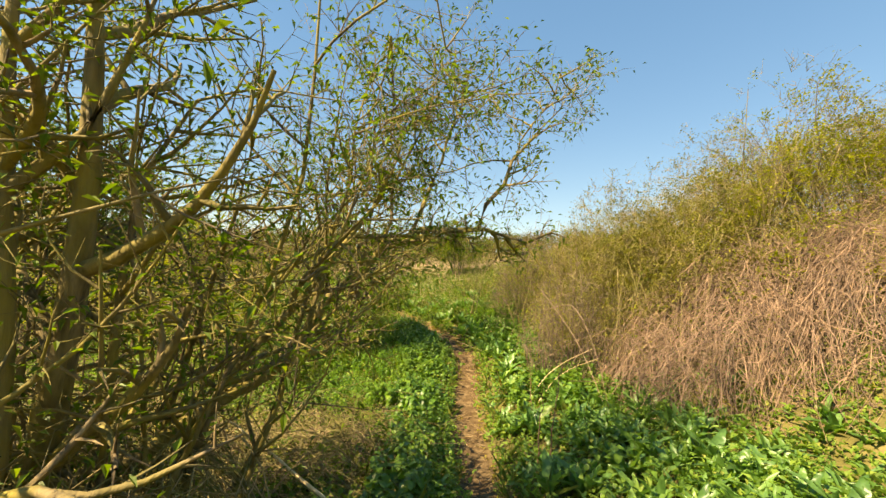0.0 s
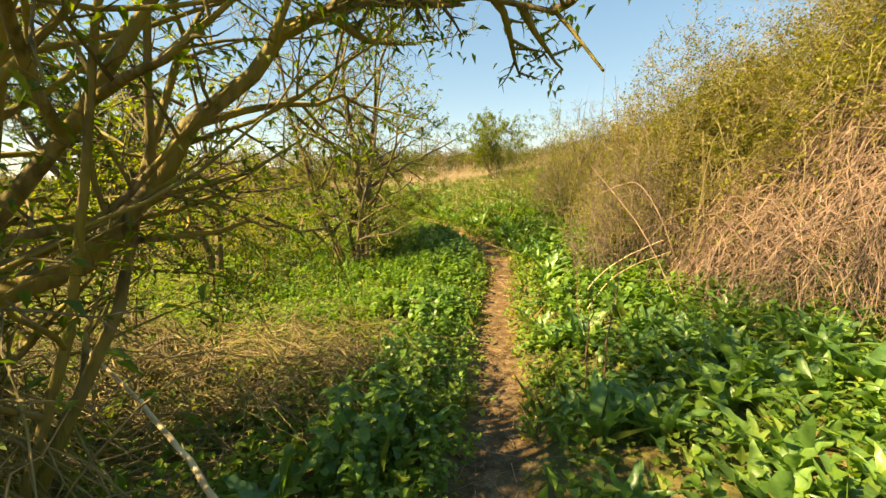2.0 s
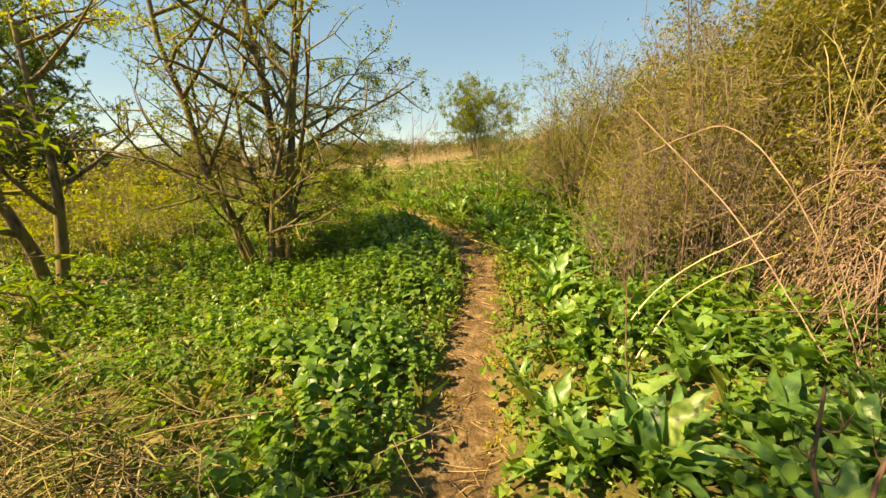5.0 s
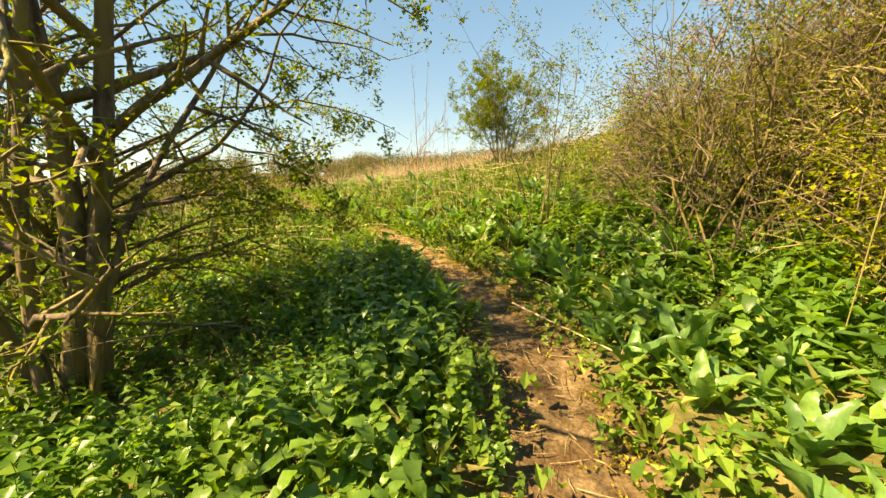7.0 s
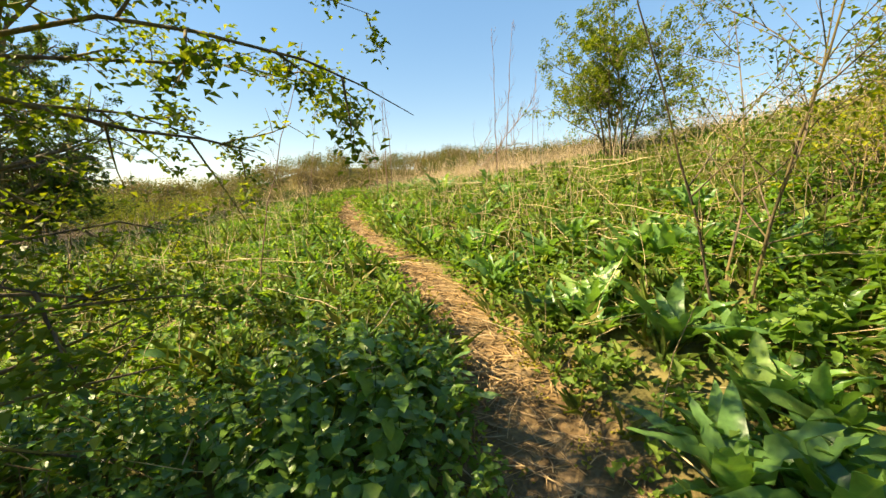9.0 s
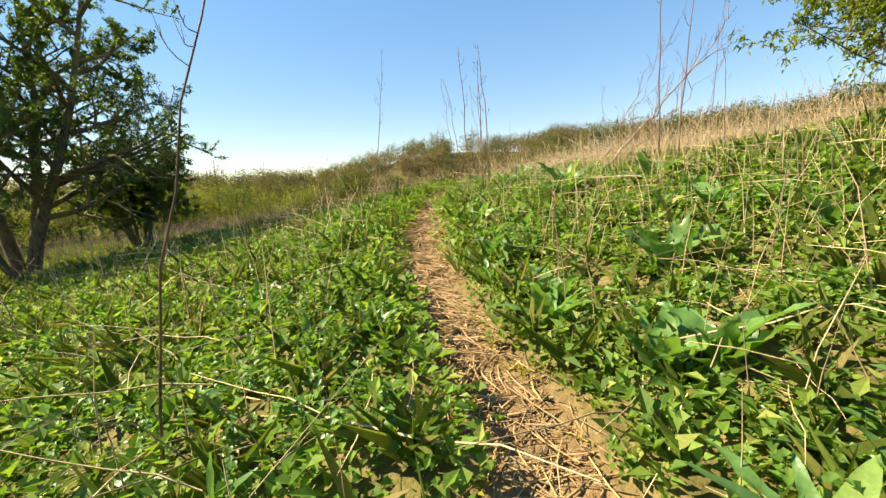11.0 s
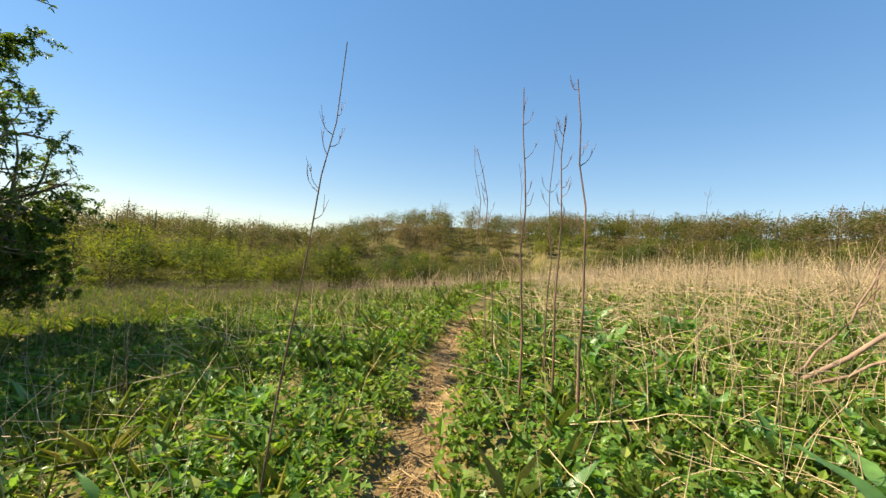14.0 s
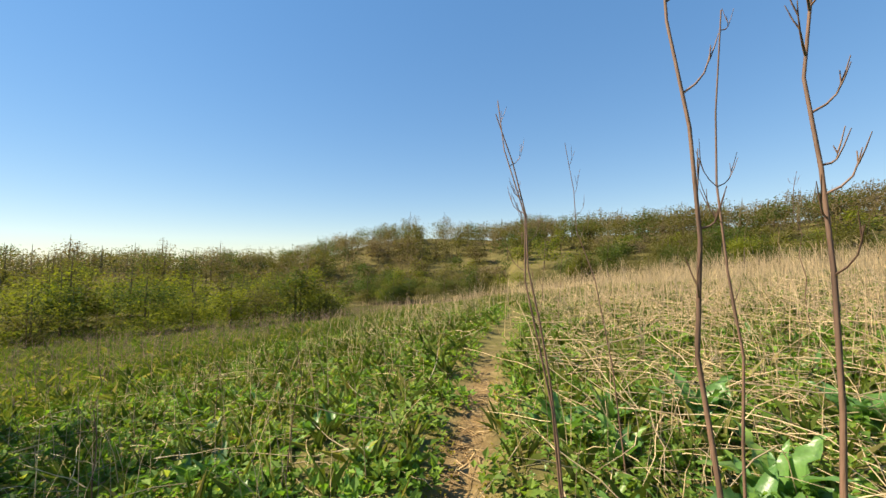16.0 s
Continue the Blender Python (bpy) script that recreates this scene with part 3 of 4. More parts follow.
standing("dry_stubble", 17000, (-12, 8, 9.5, 28), lambda x, y, t, d: step(10, 13, t) * near_chance(d, 0.3, 0.8) * (0.3 + 0.6 * step(0.3, 3, d)) * step(12, 6, np.abs(d)), MAT_REED, 41, (0.15, 0.8), 0.0035,
         "pale dry stalks standing among the herbs", "dead stems", 0.2, 3)
standing("dead_reed_grass", 18000, (-22, 20, 19, 50), lambda x, y, t, d: step(20.5, 24.5, y + 0.45 * x + 3.2 + 0.8 * bumps(x, y, 6, 8)) * step(-10, -3, d) * (0.3 + 0.6 * step(-1, 3, d)), MAT_REED, 43, (0.4, 1.1), 0.005,
         "tall pale dead grass along the top of the field", "dry grass", 0.16, 3)
standing("brown_weeds", 20000, (-30, -4, 3, 45), lambda x, y, t, d: np.where(y < 12, step(-4.2, -6, x), step(-5, -11, d)) * 0.6, MAT_CANE, 45, (0.3, 0.9), 0.006,
         "dead brown weeds on the low side of the field", "dead stems", 0.2, 3)


# yellow moss and tiny leaves along the path's edges
MOSS = [joined([strewn(kite(0.022, 0.016), [(q.normal(0, .022), q.normal(0, .022), 0.002)], turned(np.array([q.uniform(0, 6.28)]), np.array([q.uniform(0.1, 1.1)])), np.array([1.0])) for _ in range(9)]) for q in (np.random.RandomState(5), np.random.RandomState(6))]
spots, ty, d = places(34000, -7, 2, 0, 20, lambda x, y, t, d: step(0.08, 0.26, np.abs(d)) * step(0.55, 0.3, np.abs(d)) * (0.25 + 0.75 * (bumps(x, y, 1.1, 31) > 0.1)), 27)
carpet("path_moss", MOSS, MAT_MOSS, spots - [0, 0, 0.02], RNG.uniform(0.7, 1.5, len(spots)), "yellow-green moss and seedlings along the path", "moss", 28)

# ---- docks beside the path ----
def dock_plant(seed, count, tall):
    r = np.random.RandomState(seed)
    root = tagged(new("dock_plant"), "broad-leaved dock with long wavy green leaves beside the path", "plant", "docks along the path")
    for i in range(count):
        v, f = dock_leaf_shape(seed * 17 + i)
        outer = i / count
        m = turned(np.array([i * 2.4 + r.uniform(-.4, .4)]), np.array([1.42 - 0.6 * outer + r.uniform(-.15, .15)]))
        v, f = strewn((v + [0, 0.05, 0], f), [(0, 0, 0.0)], m, np.array([tall * r.uniform(0.75, 1.1) * (0.7 + 0.3 * outer)]))
        stalk = tube([(0, 0, -0.01), tuple(m[0] @ np.array([0, 0.07, 0.0]))], [0.005, 0.004], 3)
        v, f = joined([(v, f), stalk])
        solid("leaf", v, f, MAT_DOCK, root)
    return root


DOCK_KINDS = [dock_plant(91 + i, n, h) for i, (n, h) in enumerate([(8, 1.0), (9, 1.1), (7, 0.95), (11, 1.15), (8, 0.85)])]


def dock_row(n, y0, y1, d0, d1, size, seed):
    """Docks strewn between two distances to the right of the track."""
    r = np.random.RandomState(seed)
    for _ in range(n):
        y, d = r.uniform(y0, y1), r.uniform(d0, d1)
        i = int(np.argmin(np.abs(LINE[:, 1] - y)))
        x, y = LINE[i, 0] + RIGHT[i, 0] * d, LINE[i, 1] + RIGHT[i, 1] * d
        ob = copy_thing(DOCK_KINDS[r.randint(len(DOCK_KINDS))], pose(x, y, float(ground_z(x, y)[0]) - 0.005, r.uniform(-8, 8), r.uniform(-8, 8), r.uniform(0, 360)))
        ob.scale = (r.uniform(*size),) * 3


dock_row(60, 2.2, 6.6, 0.36, 2.9, (0.85, 1.4), 101)
dock_row(36, 1.0, 3.4, 0.8, 3.8, (0.9, 1.3), 107)
dock_row(45, 6.2, 12.3, 0.4, 2.2, (0.95, 1.4), 102)
dock_row(45, 8.6, 12.2, 0.42, 2.0, (1.0, 1.4), 106)
dock_row(30, 2.8, 12.2, -1.2, -0.36, (0.7, 1.1), 103)
dock_row(54, 11.6, 19, 0.36, 2.6, (0.8, 1.5), 104)
dock_row(24, 11.5, 18.5, -2.6, -0.36, (0.5, 1.0), 105)
for i, ob in enumerate(DOCK_KINDS):
    x, y = 1.5 + 0.5 * i, 4.0 + 0.45 * (i % 3)
    ob.matrix_basis = pose(x, y, float(ground_z(x, y)[0]), 0, 0, 70 * i)


# ---- trees and bushes ----
class Plant:
    """Collects the limbs and the leaf places of one woody plant."""

    def __init__(self, seed):
        self.r = np.random.RandomState(seed)
        self.stems, self.limbs, self.thin, self.tips, self.dirs, self.lines = [], [], [], [], [], []

    def limb(self, p, d, length, radius, level, kids=5, wander=0.25, rise=0.15, droop=0.0, ratio=0.62, spread=0.9, keep_from=0.25, last=3, curve=None):
        r = self.r
        n = 7 if level < 2 else 5 if level == 2 else 3
        if curve is not None:
            knots = np.asarray(curve, float)
            n = 2 * len(knots) - 1
            pts = np.stack([np.interp(np.linspace(0, 1, n), np.linspace(0, 1, len(knots)), knots[:, c]) for c in range(3)], 1)
            pts[1:] += r.normal(0, min(0.03, 0.6 * radius + 0.014), (n - 1, 3))
        else:
            pts, q, w = [np.array(p, float)], np.array(p, float), np.array(d, float) / np.linalg.norm(d)
            for i in range(n - 1):
                w = w + r.normal(0, wander, 3) * 0.55 + np.array([0, 0, rise - droop * (i / n)]) * 0.4
                w /= np.linalg.norm(w)
                q = q + w * length / (n - 1)
                pts.append(q)
            pts = np.array(pts)
        if level >= 1 and in_the_way(pts).any():
            return
        if level == 0:
            self.lines.append(pts)
        rad = radius * np.linspace(1, 0.1 if curve is not None else 0.25, n)
        (self.stems if level == 0 else self.limbs if level == 1 else self.thin).append(tube(pts, rad, 8 if level == 0 else 6 if level == 1 else 4 if level == 2 else 3))
        if level >= last - 1:
            for u in np.linspace(0.3, 1.0, 6 if level == last else 3):
                k = u * (n - 1)
                i = min(int(k), n - 2)
                self.tips.append(pts[i] + (pts[i + 1] - pts[i]) * (k - i))
                self.dirs.append(pts[i + 1] - pts[i])
        if level >= last:
            return
        for j in range(kids if not isinstance(kids, (list, tuple)) else kids[min(level, len(kids) - 1)]):
            u = keep_from + (1 - keep_from) * (j + r.uniform(0.1, 0.9)) / (kids if not isinstance(kids, (list, tuple)) else kids[min(level, len(kids) - 1)])
            k = min(u, 0.999) * (n - 1)
            i = int(k)
            at = pts[i] + (pts[i + 1] - pts[i]) * (k - i)
            w = pts[i + 1] - pts[i]
            w /= np.linalg.norm(w)
            side = np.cross(w, r.normal(0, 1, 3))
            side /= np.linalg.norm(side) + 1e-9
            self.limb(at, w * (1 - 0.5 * spread) + side * spread, length * ratio * r.uniform(0.6, 1.15) * (1.1 - 0.4 * u), max(radius * 0.55 * (1.1 - 0.5 * u), 0.0022), level + 1, kids, wander, rise, droop, ratio, spread, 0.15, last)

    def leaves(self, shape, each, size, jitter):
        r = self.r
        t = np.array(self.tips)
        t = np.repeat(t, each, 0) if each >= 1 else t[r.rand(len(t)) < each]
        t = t + r.normal(0, jitter, t.shape)
        t = t[~in_the_way(t)]
        n = len(t)
        return strewn(shape, t, turned(r.uniform(0, 6.283, n), r.uniform(-0.9, 0.7, n)), r.uniform(*size, n))

    def build(self, name, label, category, bark, twig, leaf_mat, shape, each, size, jitter, group=""):
        root = tagged(new(name), label, category, group)
        for v, f in self.stems:
            solid("trunk", v, f, bark, root)
        for v, f in self.limbs:
            solid("limb", v, f, bark, root)
        if self.thin:
            v, f = joined(self.thin)
            tagged(solid("fine_branching", v, f, twig, root), kind="stuff")
        if each:
            v, f = self.leaves(shape, each, size, jitter)
            tagged(solid("crown", v, f, leaf_mat, root, smooth=False), kind="stuff")
        return root


LEAF_SMALL = kite(0.036, 0.028)
LEAF_LONG = kite(0.07, 0.028, 0.2, 0.3)
LEAF_BIG = kite(0.075, 0.042, 0.2, 0.3)


def gz(x, y):
    return float(ground_z(x, y)[0])


# the hawthorn with several stems beside the path
def hawthorn():
    p = Plant(3)
    x, y = -2.12, 8.62
    z = gz(x, y)
    for dx, dy, lean, tall, thick in [(0, 0, (-0.05, 0.02), 5.0, .075), (.13, .06, (0.10, 0.06), 4.9, .066), (-.16, .02, (-0.22, -0.05), 4.6, .06), (.05, -.14, (0.06, -0.16), 3.6, .042), (-.05, .16, (0.05, .2), 3.6, .04), (.2, -.05, (.28, -.05), 3.4, .034), (-.24, -.1, (-.4, -.1), 3.0, .03)]:
        p.limb((x + dx, y + dy, z - 0.08), (lean[0], lean[1], 1), tall, thick, 0, (11, 6, 4), 0.22, 0.10, 0.0, 0.44, 0.95, 0.16, 3)
    for k in range(9):
        a = k * 2.4
        q = 0.12 + 0.016 * k
        p.limb((x + q * math.cos(a), y + q * math.sin(a), z - 0.03), (0.5 * math.cos(a), 0.5 * math.sin(a), 1), 1.1 + 0.03 * k, .008, 1, (0, 5, 3), 0.2, 0.1, 0.0, 0.4, 0.8, 0.3, 3)
    for line in ([(-2.2, 9.0, 1.0), (-1.7, 9.5, 1.5), (-1.3, 9.93, 1.74), (-.76, 10.2, 1.6), (-.5, 10.4, 1.45)], [(-2.2, 9.0, 1.5), (-1.6, 9.7, 2.1), (-1.2, 10.4, 2.1), (-.9, 10.9, 2.05)], [(-2.1, 8.9, 1.7), (-1.3, 9.3, 2.4), (-.7, 9.7, 2.5), (-.3, 10.0, 2.45)], [(-2.2, 9.1, 1.2), (-1.9, 9.9, 1.7), (-1.6, 10.8, 1.9), (-1.3, 11.3, 1.8)], [(-2.1, 8.8, .8), (-1.6, 9.0, 1.1), (-1.1, 9.2, 1.15), (-.8, 9.6, 1.0)],
                 [(-2.1, 8.8, 1.0), (-2.0, 9.6, 1.5), (-1.9, 10.4, 1.6), (-1.7, 11.0, 1.4)], [(-2.1, 8.8, .7), (-2.1, 9.6, 1.0), (-2.2, 10.4, 1.05), (-2.2, 11.0, .9)], [(-2.1, 8.8, 1.8), (-2.3, 9.6, 2.3), (-2.4, 10.3, 2.3), (-2.4, 11.1, 2.1)],
                 [(-2.1, 8.8, 2.0), (-1.8, 9.5, 2.7), (-1.5, 10.2, 2.9), (-1.2, 10.8, 2.8)], [(-2.1, 8.8, .6), (-1.7, 9.4, .8), (-1.4, 9.9, .85), (-1.2, 10.4, .75)], [(-2.1, 8.8, 1.4), (-2.8, 9.5, 1.9), (-3.1, 10.2, 1.9), (-3.3, 10.9, 1.7)]):
        p.limb(None, None, 0.9, .013, 0, (7, 5, 3), 0.22, 0.0, 0.1, 0.45, 0.85, 0.25, 3, curve=line)
    for i in range(7):
        a = 0.5 + i * 0.47
        p.limb((x + .1 * math.cos(a), y + .1 * math.sin(a), z + 0.5 + 0.11 * i), (math.cos(a), math.sin(a), 0.15), 1.6, .012, 1, (0, 7, 4), 0.25, 0.0, 0.1, 0.5, 0.9, 0.25, 3)
    return p.build("hawthorn_tree", "many-stemmed hawthorn with mossy bark and small fresh leaves", "tree", MAT_BARK, MAT_ELDER_TWIG, MAT_THORN, LEAF_SMALL, 1, (0.65, 1.25), 0.03)


def elder():
    p = Plant(5)
    # arching limb over the path, with the shoots that rise from its crest
    p.limb(None, None, 1.3, .062, 0, (8, 5, 4), 0.25, 0.1, 0.1, 0.5, 0.8, 0.5, 3,
           curve=[(-2.1, 1.9, -.1), (-1.8, 2.3, .4), (-1.37, 2.73, .8), (-1.05, 2.95, 1.06), (-.86, 3.12, 1.46), (-.49, 3.27, 1.9), (-.2, 3.44, 2.05), (.31, 3.55, 2.11), (.68, 3.52, 1.99), (.92, 3.5, 1.72)])
    p.limb(None, None, 1.4, .024, 0, (8, 5, 4), 0.25, 0.1, 0.0, 0.5, 0.8, 0.15, 3, curve=[(.3, 3.55, 2.1), (.5, 3.55, 2.5), (.7, 3.6, 3.0), (.9, 3.6, 3.3), (1.05, 3.6, 3.6)])
    p.limb(None, None, 1.4, .022, 0, (8, 5, 3), 0.25, 0.1, 0.0, 0.5, 0.8, 0.15, 3, curve=[(-.3, 3.4, 2.0), (-.15, 3.6, 2.5), (.0, 3.75, 3.0), (.05, 3.8, 3.4), (.1, 3.85, 3.7)])
    p.limb(None, None, 1.2, .02, 0, (8, 6, 4), 0.25, 0.1, 0.0, 0.5, 0.8, 0.2, 3, curve=[(-.86, 3.12, 1.46), (-.7, 3.5, 1.66), (-.5, 3.9, 1.74), (-.35, 4.3, 1.7), (-.2, 4.6, 1.55)])
    p.limb(None, None, 1.0, .022, 0, (6, 5, 4), 0.25, 0.0, 0.1, 0.5, 0.8, 0.3, 3, curve=[(-1.37, 2.73, .8), (-1.1, 3.1, .95), (-.9, 3.6, 1.0), (-.75, 4.1, .9), (-.7, 4.5, .7)])
    p.limb(None, None, 1.2, .018, 0, (8, 5, 4), 0.25, 0.1, 0.0, 0.5, 0.8, 0.15, 3, curve=[(-.55, 3.22, 1.82), (-.45, 3.3, 2.4), (-.25, 3.25, 3.0), (-.1, 3.2, 3.6)])
    p.limb(None, None, 1.2, .018, 0, (8, 5, 4), 0.25, 0.1, 0.0, 0.5, 0.8, 0.15, 3, curve=[(-1.0, 3.0, 1.2), (-.85, 2.95, 1.9), (-.65, 2.8, 2.7), (-.5, 2.75, 3.4)])
    for line in ([(-2.4, 2.6, .9), (-1.9, 3.4, 1.05), (-1.45, 4.0, .9), (-1.15, 4.5, .65)], [(-2.4, 2.6, .7), (-1.9, 3.5, .75), (-1.6, 4.1, .6), (-1.4, 4.6, .35)],
                 [(-2.5, 2.8, 1.3), (-2.0, 3.7, 1.45), (-1.5, 4.4, 1.3), (-1.2, 4.9, 1.05)], [(-2.5, 2.8, 1.1), (-2.3, 3.8, 1.15), (-2.0, 4.5, 1.0), (-1.8, 5.0, .8)]):
        p.limb(None, None, 0.9, .02, 0, (9, 6, 4), 0.28, 0.0, 0.2, 0.5, 0.85, 0.2, 3, curve=line)
    r = np.random.RandomState(8)
    feet = [(-2.0, 1.9, -.1, .1, 3.5, .092), (-1.75, 1.45, .1, .05, 3.3, .07), (-2.3, 2.2, -.35, .3, 3.2, .07), (-1.7, 2.35, .2, .3, 3.0, .05), (-2.7, 3.0, -.1, .0, 2.8, .06)]
    feet += [(-1.5, 2.6, .3, .1, 3.6, .03), (-1.35, 2.5, .38, .1, 3.3, .022)]
    feet += [(-2.2, 3.2, .1, .0, 3.2, .04), (-1.7, 2.4, .25, .1, 4.2, .03)]
    feet += [(r.uniform(-3.4, -1.3), r.uniform(0.7, 2.6), r.uniform(-.14, .16), r.uniform(-.1, .2), r.uniform(2.7, 3.8), r.uniform(.016, .038)) for _ in range(19)]
    for bx, by, dx, dy, tall, thick in feet:
        p.limb((bx, by, gz(bx, by) - .08), (dx, dy, 1), tall, thick, 0, (8, 5, 4) if by < 2.55 else (5, 4, 3), 0.24, 0.12, 0.0, 0.42, 0.85, 0.15, 3)
    for _ in range(30):
        a = r.uniform(0, 6.283)
        p.limb((r.uniform(-3, -1.2), r.uniform(1.4, 3.9), r.uniform(.2, 1.9)), (math.cos(a), math.sin(a), r.uniform(-.2, .4)), 1.1, .011, 1, (0, 6, 4), 0.25, 0.0, 0.15, 0.5, 0.8, 0.1, 3)
    lines = [q for q in p.lines if q[-1, 2] > 1.9]
    reach = [q for q in lines if q[:, 0].mean() > -1.1]
    for k in range(125):
        q = lines[r.randint(len(lines))] if k < 100 else reach[r.randint(len(reach))]
        at = q[r.randint(len(q) // 3, len(q))]
        if at[2] > 1.7:
            p.limb(at, (r.normal(.25, .6), r.normal(.2, .6), r.uniform(-.3, .6)), 1.15, .009, 1, (0, 8, 5), 0.3, 0.02, 0.1, 0.5, 0.9, 0.1, 3)
    return p.build("elder_tree", "old leaning elder with mossy arching limbs over the path", "tree", MAT_ELDER_BARK, MAT_ELDER_TWIG, MAT_ELDER, LEAF_LONG, 0.3, (0.5, 1.0), 0.04)


def small_tree(name, x, y, tall, seed, leaf_mat, shape, each, size, label, stems=3, bark=None, slim=0.022, kids=(8, 6, 4), spread=0.85, group=""):
    p = Plant(seed)
    z = gz(x, y)
    for i in range(stems):
        a = i * 6.283 / stems + seed
        p.limb((x + .08 * math.cos(a), y + .08 * math.sin(a), z - 0.08), (0.3 * math.cos(a), 0.3 * math.sin(a), 1), tall, tall * slim, 0, kids, 0.18, 0.12, 0.0, 0.5, spread, 0.22, 3)
    return p.build(name, label, "tree", bark or MAT_BARK, MAT_TWIG, leaf_mat, shape, each, size, 0.022, group)


hawthorn()
elder()
small_tree("young_tree", -4.6, 8.0, 3.3, 11, MAT_SPRING, LEAF_SMALL, 1, (1.0, 1.7), "young tree in bright yellow-green leaf beyond the nettles", 2)
small_tree("dark_tree", -12.6, 12.9, 5.8, 13, MAT_DARKTREE, LEAF_BIG, 6, (0.55, 1.15), "dark green bushy tree in front of the valley", 4, kids=(12, 8, 5), spread=1.0)
small_tree("dark_sapling", -13.7, 15.3, 2.5, 14, MAT_DARKTREE, LEAF_BIG, 7, (0.5, 1.1), "small dark green tree beside the larger one", 6, kids=(9, 6, 3))
small_tree("willow_bush", 0.55, 16.4, 2.2, 15, MAT_THORN, LEAF_LONG, 2, (0.55, 1.0), "grey-green bush standing on the hillside", 7, slim=0.009, spread=1.0)
small_tree("thorn_sapling", .92, 11.7, 2.2, 16, MAT_THORN, LEAF_SMALL, 1, (0.5, 0.95), "thin-stemmed young thorn leaning over the docks", 4, kids=(8, 5, 3), spread=0.95, slim=0.0042)
small_tree("thorn_sapling", 2.1, 10.1, 2.4, 17, MAT_THORN, LEAF_SMALL, 1, (0.5, 1.0), "thin-stemmed young thorn among the scrub", 4, kids=(7, 5, 3), spread=0.95, slim=0.005)


def thicket(name, x, y, tall, wide, seed, twig_mat, leaf_mat, twigs, leaves, label, category="bush", arch=0.5, leaf=LEAF_SMALL, leaf_size=(0.8, 1.6), rad=0.004, group="", tangle=0.7, kink=0.07, reach=0.16, side=2.5):
    """A bush of many fine stems that rise from its foot and bow outwards, with leaves along them."""
    r = np.random.RandomState(seed)
    a, q = r.uniform(0, 6.283, twigs), np.sqrt(r.uniform(0, 1, twigs))
    bx, by = x + 0.5 * wide * q * np.cos(a), y + 0.5 * wide * q * np.sin(a)
    bz = ground_z(bx, by)
    h = tall * (1 - 0.55 * q ** 2) * r.uniform(0.55, 1.08, twigs) * (1 + 0.15 * np.sin(a * 3 + seed))
    out = arch * wide * 0.5 * r.uniform(0.2, 1.0, twigs) * (0.3 + q)
    a2 = a + r.normal(0, tangle, twigs)
    u = np.linspace(0, 1, 6)[None, :]
    px = bx[:, None] + out[:, None] * np.cos(a2)[:, None] * u ** 1.5 + r.normal(0, kink, (twigs, 6)) * u
    py = by[:, None] + out[:, None] * np.sin(a2)[:, None] * u ** 1.5 + r.normal(0, kink, (twigs, 6)) * u
    sag = arch * r.uniform(0, 0.7, twigs)
    pz = bz[:, None] - 0.03 + h[:, None] * (u * (1 + sag[:, None]) - sag[:, None] * u ** 2.6) + r.normal(0, kink * 0.6, (twigs, 6)) * u
    p = np.stack([px, py, pz], -1)
    p = p[~in_the_way(p).reshape(twigs, 6).any(1)]
    twigs = len(p)
    root = tagged(new(name), label, category, group)
    v, f = tubes_many(p, rad * (1.2 - 0.8 * u) * r.uniform(0.6, 1.6, twigs)[:, None], 3)
    tagged(solid("cane_mass", v, f, twig_mat, root), kind="stuff")
    # side shoots
    k = int(twigs * side)
    w, s = r.randint(0, twigs, k), r.randint(2, 5, k)
    b0 = p[w, s]
    dv = r.normal(0, 1, (k, 3)) * [1, 1, 0.6] + [0, 0, 0.35]
    dv *= (tall * reach * r.uniform(0.5, 1.2, k) / np.linalg.norm(dv, axis=1))[:, None]
    uu = np.linspace(0, 1, 3)[None, :, None]
    sp = b0[:, None] + dv[:, None] * uu + r.normal(0, tall * reach * 0.14, (k, 3, 3)) * uu
    sp = sp[~in_the_way(sp).reshape(k, 3).any(1)]
    k = len(sp)
    v, f = tubes_many(sp, rad * 0.55 * (1.1 - 0.8 * uu[..., 0]) * np.ones((k, 1)), 3)
    tagged(solid("shoot_mass", v, f, twig_mat, root), kind="stuff")
    if leaves:
        t = np.concatenate([sp[:, 1:].reshape(-1, 3), p[:, 3:].reshape(-1, 3)])
        knots = t[r.randint(0, len(t), max(leaves // 28, 8))]
        t = np.where(r.rand(leaves, 1) < 0.75, knots[r.randint(0, len(knots), leaves)] + r.normal(0, 0.06, (leaves, 3)), t[r.randint(0, len(t), leaves)])
        v, f = strewn(leaf, t, turned(r.uniform(0, 6.283, leaves), r.uniform(-0.8, 0.7, leaves)), r.uniform(*leaf_size, leaves))
        tagged(solid("crown", v, f, leaf_mat, root, smooth=False), kind="stuff")
    return root


